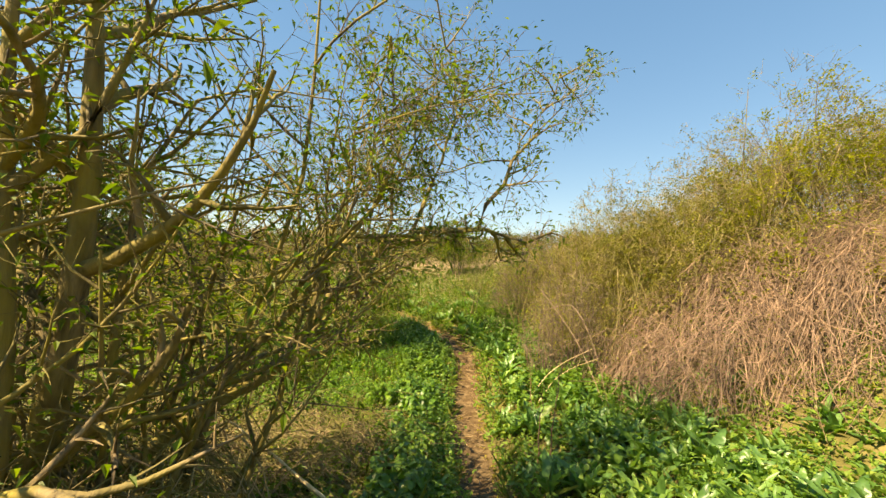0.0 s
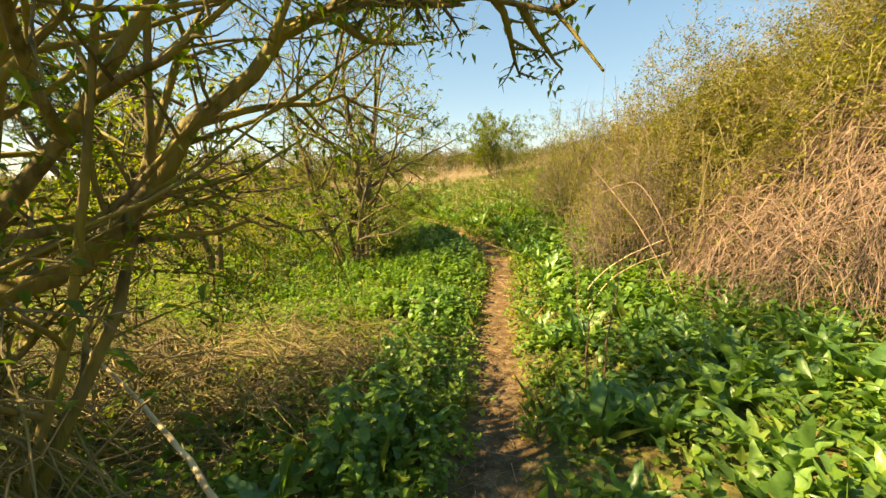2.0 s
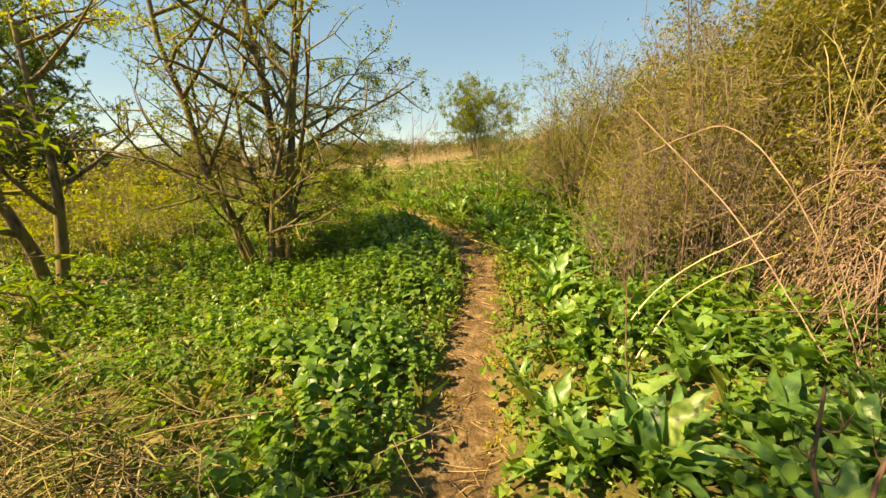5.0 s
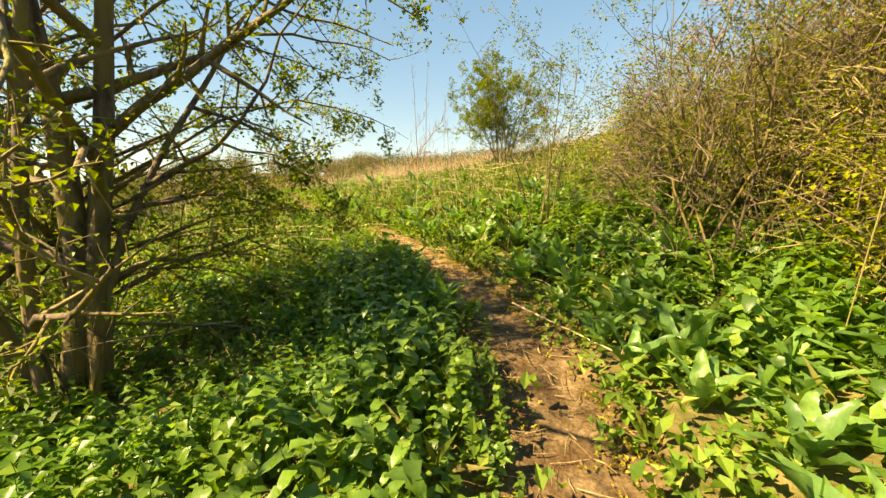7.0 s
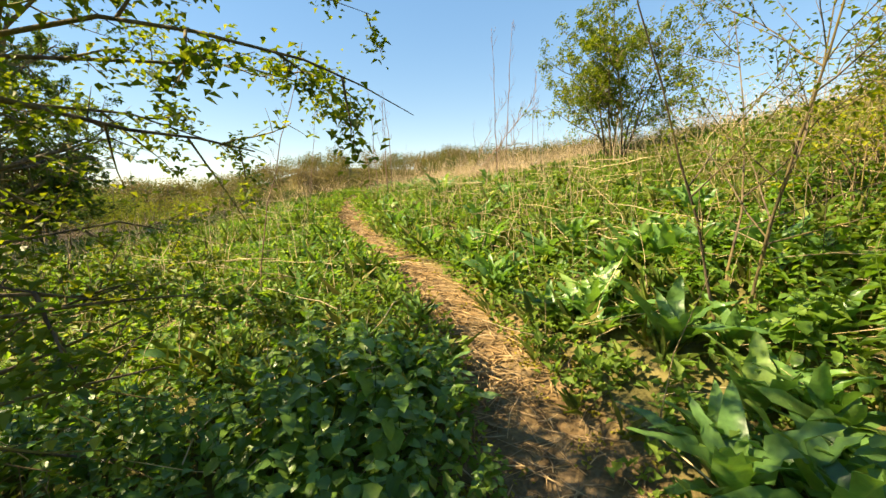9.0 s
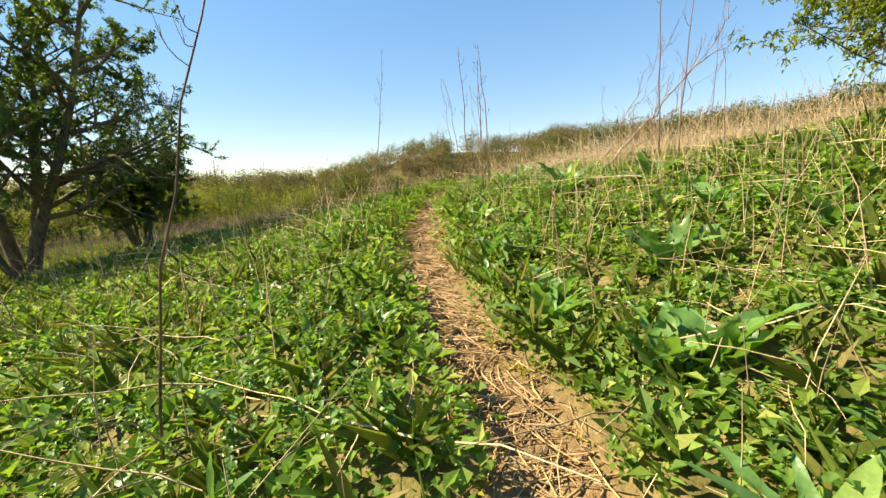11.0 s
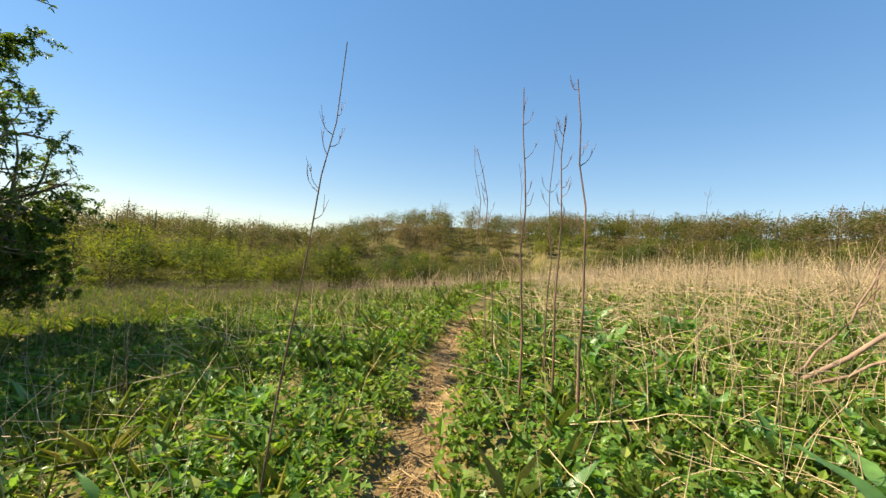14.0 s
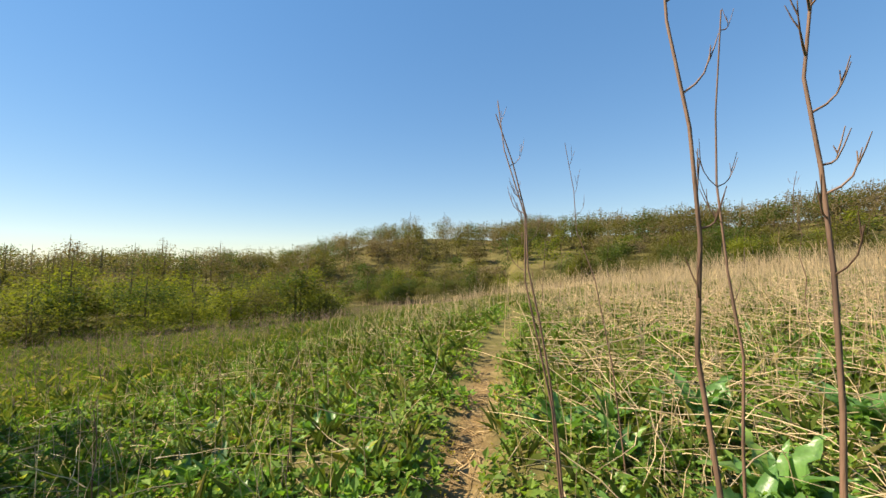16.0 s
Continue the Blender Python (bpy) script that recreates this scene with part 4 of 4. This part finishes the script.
# the tangled mound of dead canes and the overgrown hillside
def bramble(x, y, tall, wide, deep, canes, seed, mat=MAT_CANE, name="bramble_mound", label="mound of tangled pinkish-brown dead bramble canes", arches=26, leaf_mat=None, leaves=0, thick=0.0036):
    """Dead canes that loop over a low mound, each from one place of its surface to another, with a few rooted arches."""
    r = np.random.RandomState(seed)

    def over(px, py):
        q = np.clip(((px - x) / wide) ** 2 + ((py - y) / deep) ** 2, 0, 1)
        return ground_z(px.ravel(), py.ravel()).reshape(px.shape) + tall * np.sqrt(1 - q) * (1 + 0.18 * np.sin(px * 3 + seed) * np.sin(py * 2.6))
    a, q = r.uniform(0, 6.283, canes), np.sqrt(r.uniform(0, 0.95, canes))
    cx, cy = x + wide * q * np.cos(a), y + deep * q * np.sin(a)
    h, reach = r.uniform(0, 6.283, canes), r.uniform(0.12, 0.75, canes)
    u = np.linspace(-1, 1, 7)[None, :]
    bend = r.normal(0, 0.8, canes)[:, None]
    px = cx[:, None] + reach[:, None] * (u * np.cos(h)[:, None] - bend * u * u * np.sin(h)[:, None])
    py = cy[:, None] + reach[:, None] * (u * np.sin(h)[:, None] + bend * u * u * np.cos(h)[:, None])
    lift = r.uniform(-0.5, 0.2, canes)[:, None] * min(1.0, tall)
    pz = over(px, py) + lift + reach[:, None] * 0.25 * (1 - u * u) * r.uniform(-0.3, 1, canes)[:, None] + r.normal(0, 0.06, (canes, 7)) + u * r.normal(0, 0.16, (canes, 1))
    pz = np.maximum(pz, ground_z(px.ravel(), py.ravel()).reshape(px.shape) + 0.01)
    p = np.stack([px, py, pz], -1)
    p = p[~in_the_way(p).reshape(canes, 7).any(1)]
    root = tagged(new(name), label, "bush")
    v, f = tubes_many(p, thick * (1.1 - 0.5 * np.abs(u)) * r.uniform(0.5, 1.7, len(p))[:, None], 3)
    tagged(solid("cane_mass", v, f, mat, root), kind="stuff")
    if leaves:
        q = p[:, 1:6].reshape(-1, 3)
        knots = q[r.randint(0, len(q), leaves // 24)]
        t = knots[r.randint(0, len(knots), leaves)] + r.normal(0, 0.075, (leaves, 3))
        v, f = strewn(LEAF_SMALL, t, turned(r.uniform(0, 6.283, leaves), r.uniform(-0.8, 0.7, leaves)), r.uniform(1.0, 2.0, leaves))
        tagged(solid("crown", v, f, leaf_mat, root, smooth=False), kind="stuff")
    for k in range(arches):
        b = r.uniform(0, 6.283)
        p0 = np.array([x + wide * 0.7 * math.cos(b), y + deep * 0.7 * math.sin(b), 0])
        p0[2] = gz(p0[0], p0[1]) - 0.02
        b2 = b + r.normal(0, 1.2)
        p1 = p0 + [math.cos(b2) * r.uniform(0.8, 1.6), math.sin(b2) * r.uniform(0.8, 1.6), 0]
        p1[2] = gz(p1[0], p1[1]) + r.uniform(0.1, 0.6)
        line = path_curve(p0, p1, (r.normal(0, .15), r.normal(0, .15), tall * r.uniform(0.55, 1.0)), 9)
        if not in_the_way(line).any():
            solid("cane", *tube(line, np.linspace(.006, .0028, 9), 4), mat, root)
    return root


bramble(4.7, 6.6, 1.0, 1.9, 1.4, 1900, 21, arches=26, leaf_mat=MAT_SCRUB, leaves=900)
bramble(6.5, 5.6, 1.0, 2.0, 1.7, 1900, 22, arches=26, leaf_mat=MAT_SCRUB, leaves=900)
bramble(3.9, 7.2, 0.8, 1.0, 0.9, 300, 23, arches=8, leaf_mat=MAT_SPRING, leaves=500)
for k, (x, y, h, w) in enumerate([(5.0, 7.8, 2.3, 1.8), (6.8, 6.9, 2.7, 2.0), (6.4, 9.4, 2.6, 1.9), (8.4, 8.2, 2.5, 2.1), (9.4, 5.8, 1.8, 2.2), (3.9, 8.8, 2.5, 1.5), (8.0, 5.0, 1.2, 1.8)]):
    bramble(x, y, h * 0.85, w, w, 260, 400 + k, MAT_STRAWTWIG, "overgrown_scrub", "straw-coloured tangle of scrub with yellow-green leaves on the hillside", 6, (MAT_SCRUB, MAT_SPRING, MAT_SCRUB)[k % 3], 6000, 0.0028)
bramble(-2.0, 1.9, 0.9, 1.2, 1.3, 620, 24, MAT_STRAWTWIG, "twig_tangle", "tangle of brown dead twigs round the elder's foot", 30)
bramble(-1.75, 4.5, 0.2, 1.3, 1.1, 560, 25, MAT_STRAWTWIG, "dead_stem_heap", "collapsed heap of brown dead stems beside the path", 16)
bramble(-3.3, 4.0, 0.6, 1.2, 1.3, 420, 26, MAT_TWIG, "twig_tangle", "tangle of brown dead twigs behind the elder", 14)
thicket("bare_bush", 2.45, 7.7, 2.6, 1.5, 23, MAT_BARE, MAT_SPRING, 170, 1800, "bare brown bush of upright twigs beside the path", arch=0.45, tangle=1.3, kink=0.12, reach=0.11, side=11, leaf_size=(0.45, 0.9))
thicket("bare_bush", 3.2, 8.9, 2.4, 1.8, 24, MAT_TWIG, MAT_SPRING, 150, 8500, "twiggy brown bush just coming into leaf beside the path", arch=0.6, tangle=1.5, kink=0.13, reach=0.12, side=6, leaf_size=(0.6, 1.2))
def spray_mound(x, y, tall, wide, seed, twig_mat, leaf_mat, sprays, leaves, label, leaf_size=(0.7, 1.5), name="scrub_bush", reach=0.42):
    """A dense rounded bush: short forking sprays of twigs over a lumpy dome, stems below, leaves in clusters at the spray ends."""
    r = np.random.RandomState(seed)
    a, q = r.uniform(0, 6.283, sprays), np.sqrt(r.uniform(0, 1, sprays))
    dome = np.sqrt(1 - 0.92 * q ** 2) * (1 + 0.16 * np.sin(a * 3 + seed) + 0.12 * np.sin(a * 7 + q * 9 + seed * 2))
    px, py = x + 0.62 * wide * q * np.cos(a), y + 0.62 * wide * q * np.sin(a)
    p0 = np.stack([px, py, ground_z(px, py) + tall * dome * r.uniform(0.25, 1.0, sprays) ** 0.45 - 0.25], 1)
    out = np.stack([np.cos(a) * q * 0.9, np.sin(a) * q * 0.9, 0.75 + 0 * a], 1)
    n = 4
    d = np.repeat(out, n, 0) + r.normal(0, 0.55, (sprays * n, 3))
    d *= (r.uniform(0.35, 1.0, sprays * n) * reach / np.linalg.norm(d, axis=1))[:, None]
    u = np.linspace(0, 1, 3)[None, :, None]
    lines = np.repeat(p0, n, 0)[:, None] + d[:, None] * u + r.normal(0, 0.035, (sprays * n, 3, 3)) * u - np.array([0, 0, 0.12]) * u ** 2.2 * r.uniform(0, 1, (sprays * n, 1, 1))
    lines = lines[~in_the_way(lines).reshape(len(lines), 3).any(1)]
    root = tagged(new(name), label, "bush")
    v, f = tubes_many(lines, 0.0034 * (1.1 - 0.8 * u[..., 0]) * r.uniform(0.5, 1.6, len(lines))[:, None], 3)
    tagged(solid("twig_mass", v, f, twig_mat, root), kind="stuff")
    k = 60
    b, e = r.uniform(0, 6.283, k), p0[r.randint(0, sprays, k)]
    foot = np.stack([x + 0.3 * wide * np.cos(b), y + 0.3 * wide * np.sin(b), 0 * b], 1)
    foot[:, 2] = ground_z(foot[:, 0], foot[:, 1]) - 0.03
    w = np.linspace(0, 1, 6)[None, :, None]
    stems = foot[:, None] * (1 - w) + e[:, None] * w + r.normal(0, 0.07, (k, 6, 3)) * w * (1 - w) * 3
    stems = stems[~in_the_way(stems).reshape(k, 6).any(1)]
    v, f = tubes_many(stems, 0.011 * (1.1 - 0.8 * w[..., 0]) * r.uniform(0.4, 1.5, len(stems))[:, None], 5)
    tagged(solid("stem_mass", v, f, MAT_BARK, root), kind="stuff")
    t = lines[:, 1:].reshape(-1, 3)
    knots = t[r.randint(0, len(t), max(leaves // 14, 8))]
    t = np.where(r.rand(leaves, 1) < 0.6, knots[r.randint(0, len(knots), leaves)] + r.normal(0, 0.05, (leaves, 3)), t[r.randint(0, len(t), leaves)])
    t = t[~in_the_way(t)]
    v, f = strewn(LEAF_SMALL, t, turned(r.uniform(0, 6.283, len(t)), r.uniform(-0.8, 0.7, len(t))), r.uniform(*leaf_size, len(t)))
    tagged(solid("crown", v, f, leaf_mat, root, smooth=False), kind="stuff")
    return root


i = 30
for (x, y, h, w) in [(3.6, 7.9, 2.2, 2.2), (5.0, 8.3, 2.9, 3.0), (6.4, 7.2, 3.7, 2.8), (6.5, 9.8, 3.4, 3.2), (8.4, 8.6, 2.6, 3.4), (9.6, 6.2, 2.2, 3.6), (4.4, 10.4, 3.0, 2.6), (7.0, 12.5, 2.2, 3.2), (9.6, 11.2, 2.8, 3.6), (3.7, 9.3, 3.2, 2.4),
                     (11.5, 8.6, 2.6, 4.0), (5.6, 14.0, 1.6, 2.6), (7.8, 5.4, 1.9, 2.6), (4.4, 12.4, 1.8, 2.0)]:
    spray_mound(x, y, h, w, i, (MAT_TWIG, MAT_STRAWTWIG)[i % 2], (MAT_SCRUB, MAT_SCRUB, MAT_SPRING)[i % 3], int(min(900, 78 * w * h)), int(min(9000, 850 * w * h)), "dense olive and straw-coloured scrub on the hillside")
    i += 1
thicket("leafy_thorn", 3.3, 11.0, 2.2, 1.8, 60, MAT_TWIG, MAT_SPRING, 260, 7000, "leafy thorn bush in yellow-green spring leaf above the path", arch=0.6, tangle=1.4, kink=0.1, side=5, leaf_size=(0.8, 1.5))
spray_mound(2.45, 10.6, 2.5, 1.7, 61, MAT_BARE, MAT_THORN, 620, 5500, "twiggy thorn bush in small green leaf above the path", (0.5, 1.0), "leafy_thorn")
thicket("leafy_thorn", 2.6, 12.6, 1.9, 1.8, 62, MAT_TWIG, MAT_SPRING, 220, 6000, "leafy thorn bush in yellow-green spring leaf above the path", arch=0.6, tangle=1.4, kink=0.1, side=5, leaf_size=(0.8, 1.5))
for (x, y, h, w) in [(-5.6, 9.8, 2.0, 2.4), (-8.5, 7.2, 2.4, 2.6), (-9.5, 10.5, 1.8, 2.2), (-7.0, 2.5, 2.6, 2.6), (-9.5, 4.6, 2.6, 3.0), (-12.5, 7.5, 2.8, 3.2), (-5.0, 2.6, 2.4, 2.2), (-4.2, 0.6, 2.4, 2.0), (-11, 9.2, 2.4, 2.8)]:
    thicket("thorn_bush", x, y, h, w, i, MAT_TWIG, MAT_SPRING, 170, 4500, "loose thorn bush in yellow-green spring leaf", arch=0.6, tangle=1.3, kink=0.1, leaf_size=(0.9, 1.9))
    i += 1


# ---- tall dead stalks ----
def dead_stalk(x, y, tall, lean, seed, thick=0.008):
    r = np.random.RandomState(seed)
    z = gz(x, y)
    root = tagged(new("dead_stalk"), "tall thin dead brown stalk branching at its top", "dead plant", "tall dead stalks")
    u = np.linspace(0, 1, 9)[:, None]
    line = np.array([x, y, z - 0.03]) + u * np.array([0, 0, tall]) + (u ** 1.4) * np.array([lean[0], lean[1], 0]) + r.normal(0, 0.022, (9, 3)) * u
    solid("stem", *tube(line, thick * np.linspace(0.85, 0.3, 9), 6), MAT_STALK, root)
    for i in range(r.randint(5, 9)):
        k = r.uniform(4.2, 7.9)
        j = int(k)
        at = line[j] + (line[j + 1] - line[j]) * (k - j)
        a = r.uniform(0, 6.283)
        end = at + np.array([math.cos(a) * 0.6, math.sin(a) * 0.6, 1.0]) * tall * r.uniform(0.015, 0.055)
        side = path_curve(at, end, (math.cos(a) * .02, math.sin(a) * .02, -.01), 5)
        twig = solid("side_twig", *tube(side, thick * np.linspace(0.28, 0.1, 5), 4), MAT_STALK, root)
        for q in range(2):
            b = a + r.uniform(-1.2, 1.2)
            e2 = side[2 + q] + np.array([math.cos(b) * .4, math.sin(b) * .4, 1.0]) * tall * 0.03
            solid("twiglet", *tube([side[2 + q], (side[2 + q] + e2) / 2 + [0, 0, -.004], e2], [thick * .2, thick * .16, thick * .1], 3), MAT_STALK, twig)
    return root


for i, (x, y, h, lx, ly, th) in enumerate([(-4.86, 15.33, 2.25, .17, .2, .008), (-4.36, 17.09, 2.45, -.13, 0, .012), (-4.3, 17.42, 2.2, -.01, 0, .008), (-4.13, 17.15, 2.25, -.06, 0, .0115), (-4.95, 17.81, 2.15, -.25, -.07, .009),
                                         (-4.86, 17.5, 2.15, -.27, -.08, .007), (-3.87, 16.87, 2.4, -.14, 0, .012), (-4.72, 18.28, 2.05, -.3, 0, .006), (-1.56, 16.93, 3.0, -.08, 0, .012), (-1.35, 16.7, 2.9, .12, .1, .011), (-2.72, 11.86, 2.3, .4, .35, .008), (-1.1, 18.5, 2.3, .1, 0, .008), (-.9, 18.4, 1.8, -.1, 0, .007),
                                         (-4.6, 13.3, .95, 0, .05, .006), (-6.7, 17.6, 1.1, .05, .1, .006), (-7.4, 15.6, 1.2, -.05, .1, .006), (-7.9, 17.0, 1.3, .1, 0, .006), (-8.6, 18.2, 1.3, .1, .1, .006), (-6.2, 14.6, .9, -.1, 0, .006), (-2.0, 19.5, 1.8, .2, 0, .007),
                                         (-3.2, 21.5, 1.9, -.1, 0, .007), (-1.2, 21.8, 1.8, .1, 0, .007), (-6.0, 22, 1.6, .1, 0, .006), (-5.6, 19.6, 1.5, .05, 0, .005), (1.15, 4.45, .95, .05, .05, .010), (1.3, 4.5, 1.15, .12, .1, .010), (1.45, 6.0, 1.0, -.1, 0, .007),
                                         (2.2, 7.0, 2.9, -.2, -.1, .009), (-1.05, 5.0, .7, 0, .1, .005)]):
    dead_stalk(x, y, h, (lx, ly), 300 + i, th)


# the dead shrub that leans over the field
def leaning_shrub():
    p = Plant(41)
    z = gz(-2.75, 18.35)
    for (ex, ey, ez, th) in [(-.85, 18.25, 3.5, .022), (-1.7, 18.4, 3.3, .012), (-1.0, 18.1, 2.8, .014)]:
        p.limb(None, None, 1.5, th, 0, (7, 4, 3), 0.15, 0.45, 0, 0.45, 0.6, 0.35, 3, curve=path_curve((-2.75, 18.35, z - .05), (ex, ey, ez), (0, 0, -.1), 8))
    return p.build("dead_shrub", "leaning leafless dead shrub with fine upturned twigs", "dead plant", MAT_CANE, MAT_STALK, None, None, 0, None, 0)


leaning_shrub()


def stick(pts, thick, label, mat):
    pts = [(x, y, max(z, gz(x, y) + thick)) for x, y, z in pts]
    line = np.array(pts, float)
    for _ in range(3):
        line = np.concatenate([line[:1], np.stack([0.75 * line[:-1] + 0.25 * line[1:], 0.25 * line[:-1] + 0.75 * line[1:]], 1).reshape(-1, 3), line[-1:]])
    line = line + np.random.RandomState(len(label)).normal(0, thick * 0.25, line.shape)
    return tagged(solid("fallen_stick", *tube(line, thick * np.linspace(1, 0.5, len(line)), 6), mat), label, "stick")


stick([(-.45, 2.6, .0), (-1.0, 2.9, .2), (-1.6, 3.1, .45)], .014, "pale bare stick leaning out of the elder", MAT_STRAW)
stick([(1.5, 6.54, -.3), (1.94, 6.76, .2), (2.65, 6.85, .53)], .007, "dry straw-coloured stem propped on the docks", MAT_STRAW)
stick([(1.6, 6.35, -.3), (2.0, 6.6, .15), (2.7, 6.7, .4)], .006, "dry straw-coloured stem propped on the docks", MAT_STRAW)
stick([(1.83, 7.26, 1.49), (2.15, 6.94, 1.01), (2.34, 6.55, .6), (2.5, 6.0, -.1)], .007, "long pale dead cane leaning out of the scrub", MAT_CANE)
stick([(1.94, 7.27, 1.13), (2.1, 6.95, 1.24), (2.24, 6.59, 1.3), (2.4, 6.1, .7), (2.5, 5.8, -.1)], .006, "long pale dead cane arching out of the scrub", MAT_CANE)
stick([(.45, 9.9, .05), (.75, 9.5, 0), (1.0, 9.0, 0)], .007, "thin dry stem lying at the edge of the path", MAT_STRAW)


# ---- the wooded hill across the valley ----
TUFT = (np.array([(-.5, 0, .1), (0, -.1, -.1), (.5, 0, .1), (0, 1.0, 0)], float), np.array([(0, 1, 3), (1, 2, 3)]))


SPRAY = (np.array([(-.42, 0, 0), (.42, 0.1, .1), (0, .85, 0)], float), np.array([(0, 1, 2)]))


def wood(name, spots, mat, label, k, seed, shape=TUFT, fine=1.0):
    """Crowns of many small sprays gathered in boughs, joined into one stretch of wood."""
    r = np.random.RandomState(seed)
    out, trunks = [], []
    for n, (x, y, tall, wide) in enumerate(spots):
        z = gz(x, y)
        size = np.array([wide, wide, tall * 0.5])
        mid = np.array([x, y, z + tall * 0.44])
        boughs = r.normal(0, 1, (22, 3))
        boughs *= (r.uniform(0.35, 0.72, 22) / np.linalg.norm(boughs, axis=1))[:, None]
        puff = r.normal(0, 1, (k, 3))
        puff *= (r.uniform(0.16, 0.34, k) / np.linalg.norm(puff, axis=1))[:, None]
        at = boughs[r.randint(0, 22, k)] + puff
        at[:, 2] = np.maximum(at[:, 2], -0.95)
        out.append(strewn(shape, mid + at * size, turned(r.uniform(0, 6.283, k), r.uniform(-0.8, 0.9, k)), r.uniform(0.25, 0.5, k) * fine * (tall / 7) ** 0.5))
        trunks.append(tube([(x, y, z - 0.3), (x, y, z + tall * 0.5), (x + .1 * wide, y, z + tall * .9)], [tall * 0.018, tall * 0.012, tall * 0.003], 4))
    root = tagged(new(name), label, "woods", kind="stuff")
    v, f = joined(out)
    tagged(solid("crown_mass", v, f, mat, root, smooth=False), kind="stuff")
    v, f = joined(trunks)
    tagged(solid("trunk_mass", v, f, MAT_BARK, root), kind="stuff")


def far_woods():
    r = np.random.RandomState(77)
    kinds = [[], [], [], []]
    while sum(len(q) for q in kinds) < 800:
        deg, dist = r.uniform(-40, 100), 40 + 84 * r.rand() ** 0.9
        a = radians(deg)
        x, y = -4.5 - math.sin(a) * dist, 16 + math.cos(a) * dist
        if dist < 50 - 8 * float(step(38, 48, deg)) + 0.35 * max(0, 20 - deg):
            continue
        tall = r.uniform(4.2, 7.5) * (0.62 if dist < 70 else 1)
        u = r.rand() + 0.25 * (dist < 75) + 0.15 * (deg > 45)
        kinds[0 if u < 0.52 else 1 if u < 0.9 else 2 if u < 1.15 else 3].append((x, y, tall, tall * r.uniform(0.5, 0.78)))
    for deg, dist in ((74, 100), (66, 104), (60, 108), (35, 112), (30, 116), (8, 118), (-12, 120)):
        a = radians(deg)
        kinds[0].append((-4.5 - math.sin(a) * dist, 16 + math.cos(a) * dist, 9.0, 3.6))
    wood("far_wood", kinds[0], MAT_WOOD_BROWN, "brown still-bare trees on the far wooded hillside", 640, 1, SPRAY, 0.9)
    wood("far_wood", kinds[1], MAT_WOOD_OLIVE, "olive budding trees on the far wooded hillside", 640, 2, SPRAY, 0.9)
    wood("far_wood", kinds[2], MAT_WOOD_GREEN, "green trees on the far wooded hillside", 640, 3, SPRAY, 0.9)
    wood("far_wood", kinds[3], MAT_WOOD_YELLOW, "yellow-green trees on the far wooded hillside", 640, 4, SPRAY, 0.9)
    near = [[], [], []]
    for n in range(150):
        deg = r.uniform(-25, 105)
        a, dist = radians(deg), r.uniform(24, 44) if deg > 46 else r.uniform(39, 52)
        near[(0, 1, 2, 1, 0, 2, 1)[n % 7]].append((-4.5 - math.sin(a) * dist, 16 + math.cos(a) * dist, r.uniform(1.8, 4.4), r.uniform(1.3, 2.6)))
    for deg, dist, tall, wide in ((80, 33, 5.0, 2.7), (74, 36, 5.6, 3.0), (69, 34, 4.6, 2.5), (86, 30, 4.4, 2.4), (63, 40, 4.6, 2.6)):
        a = radians(deg)
        near[0].append((-4.5 - math.sin(a) * dist, 16 + math.cos(a) * dist, tall, wide))
    wood("valley_trees", near[0], MAT_WOOD_YELLOW, "yellow-green willows and bushes in the valley", 1700, 5, SPRAY, 0.55)
    wood("valley_trees", near[1], MAT_WOOD_OLIVE, "olive budding bushes in the valley", 1500, 6, SPRAY, 0.55)
    wood("valley_trees", near[2], MAT_WOOD_GREEN, "green bushes and small trees in the valley", 1500, 7, SPRAY, 0.55)


far_woods()
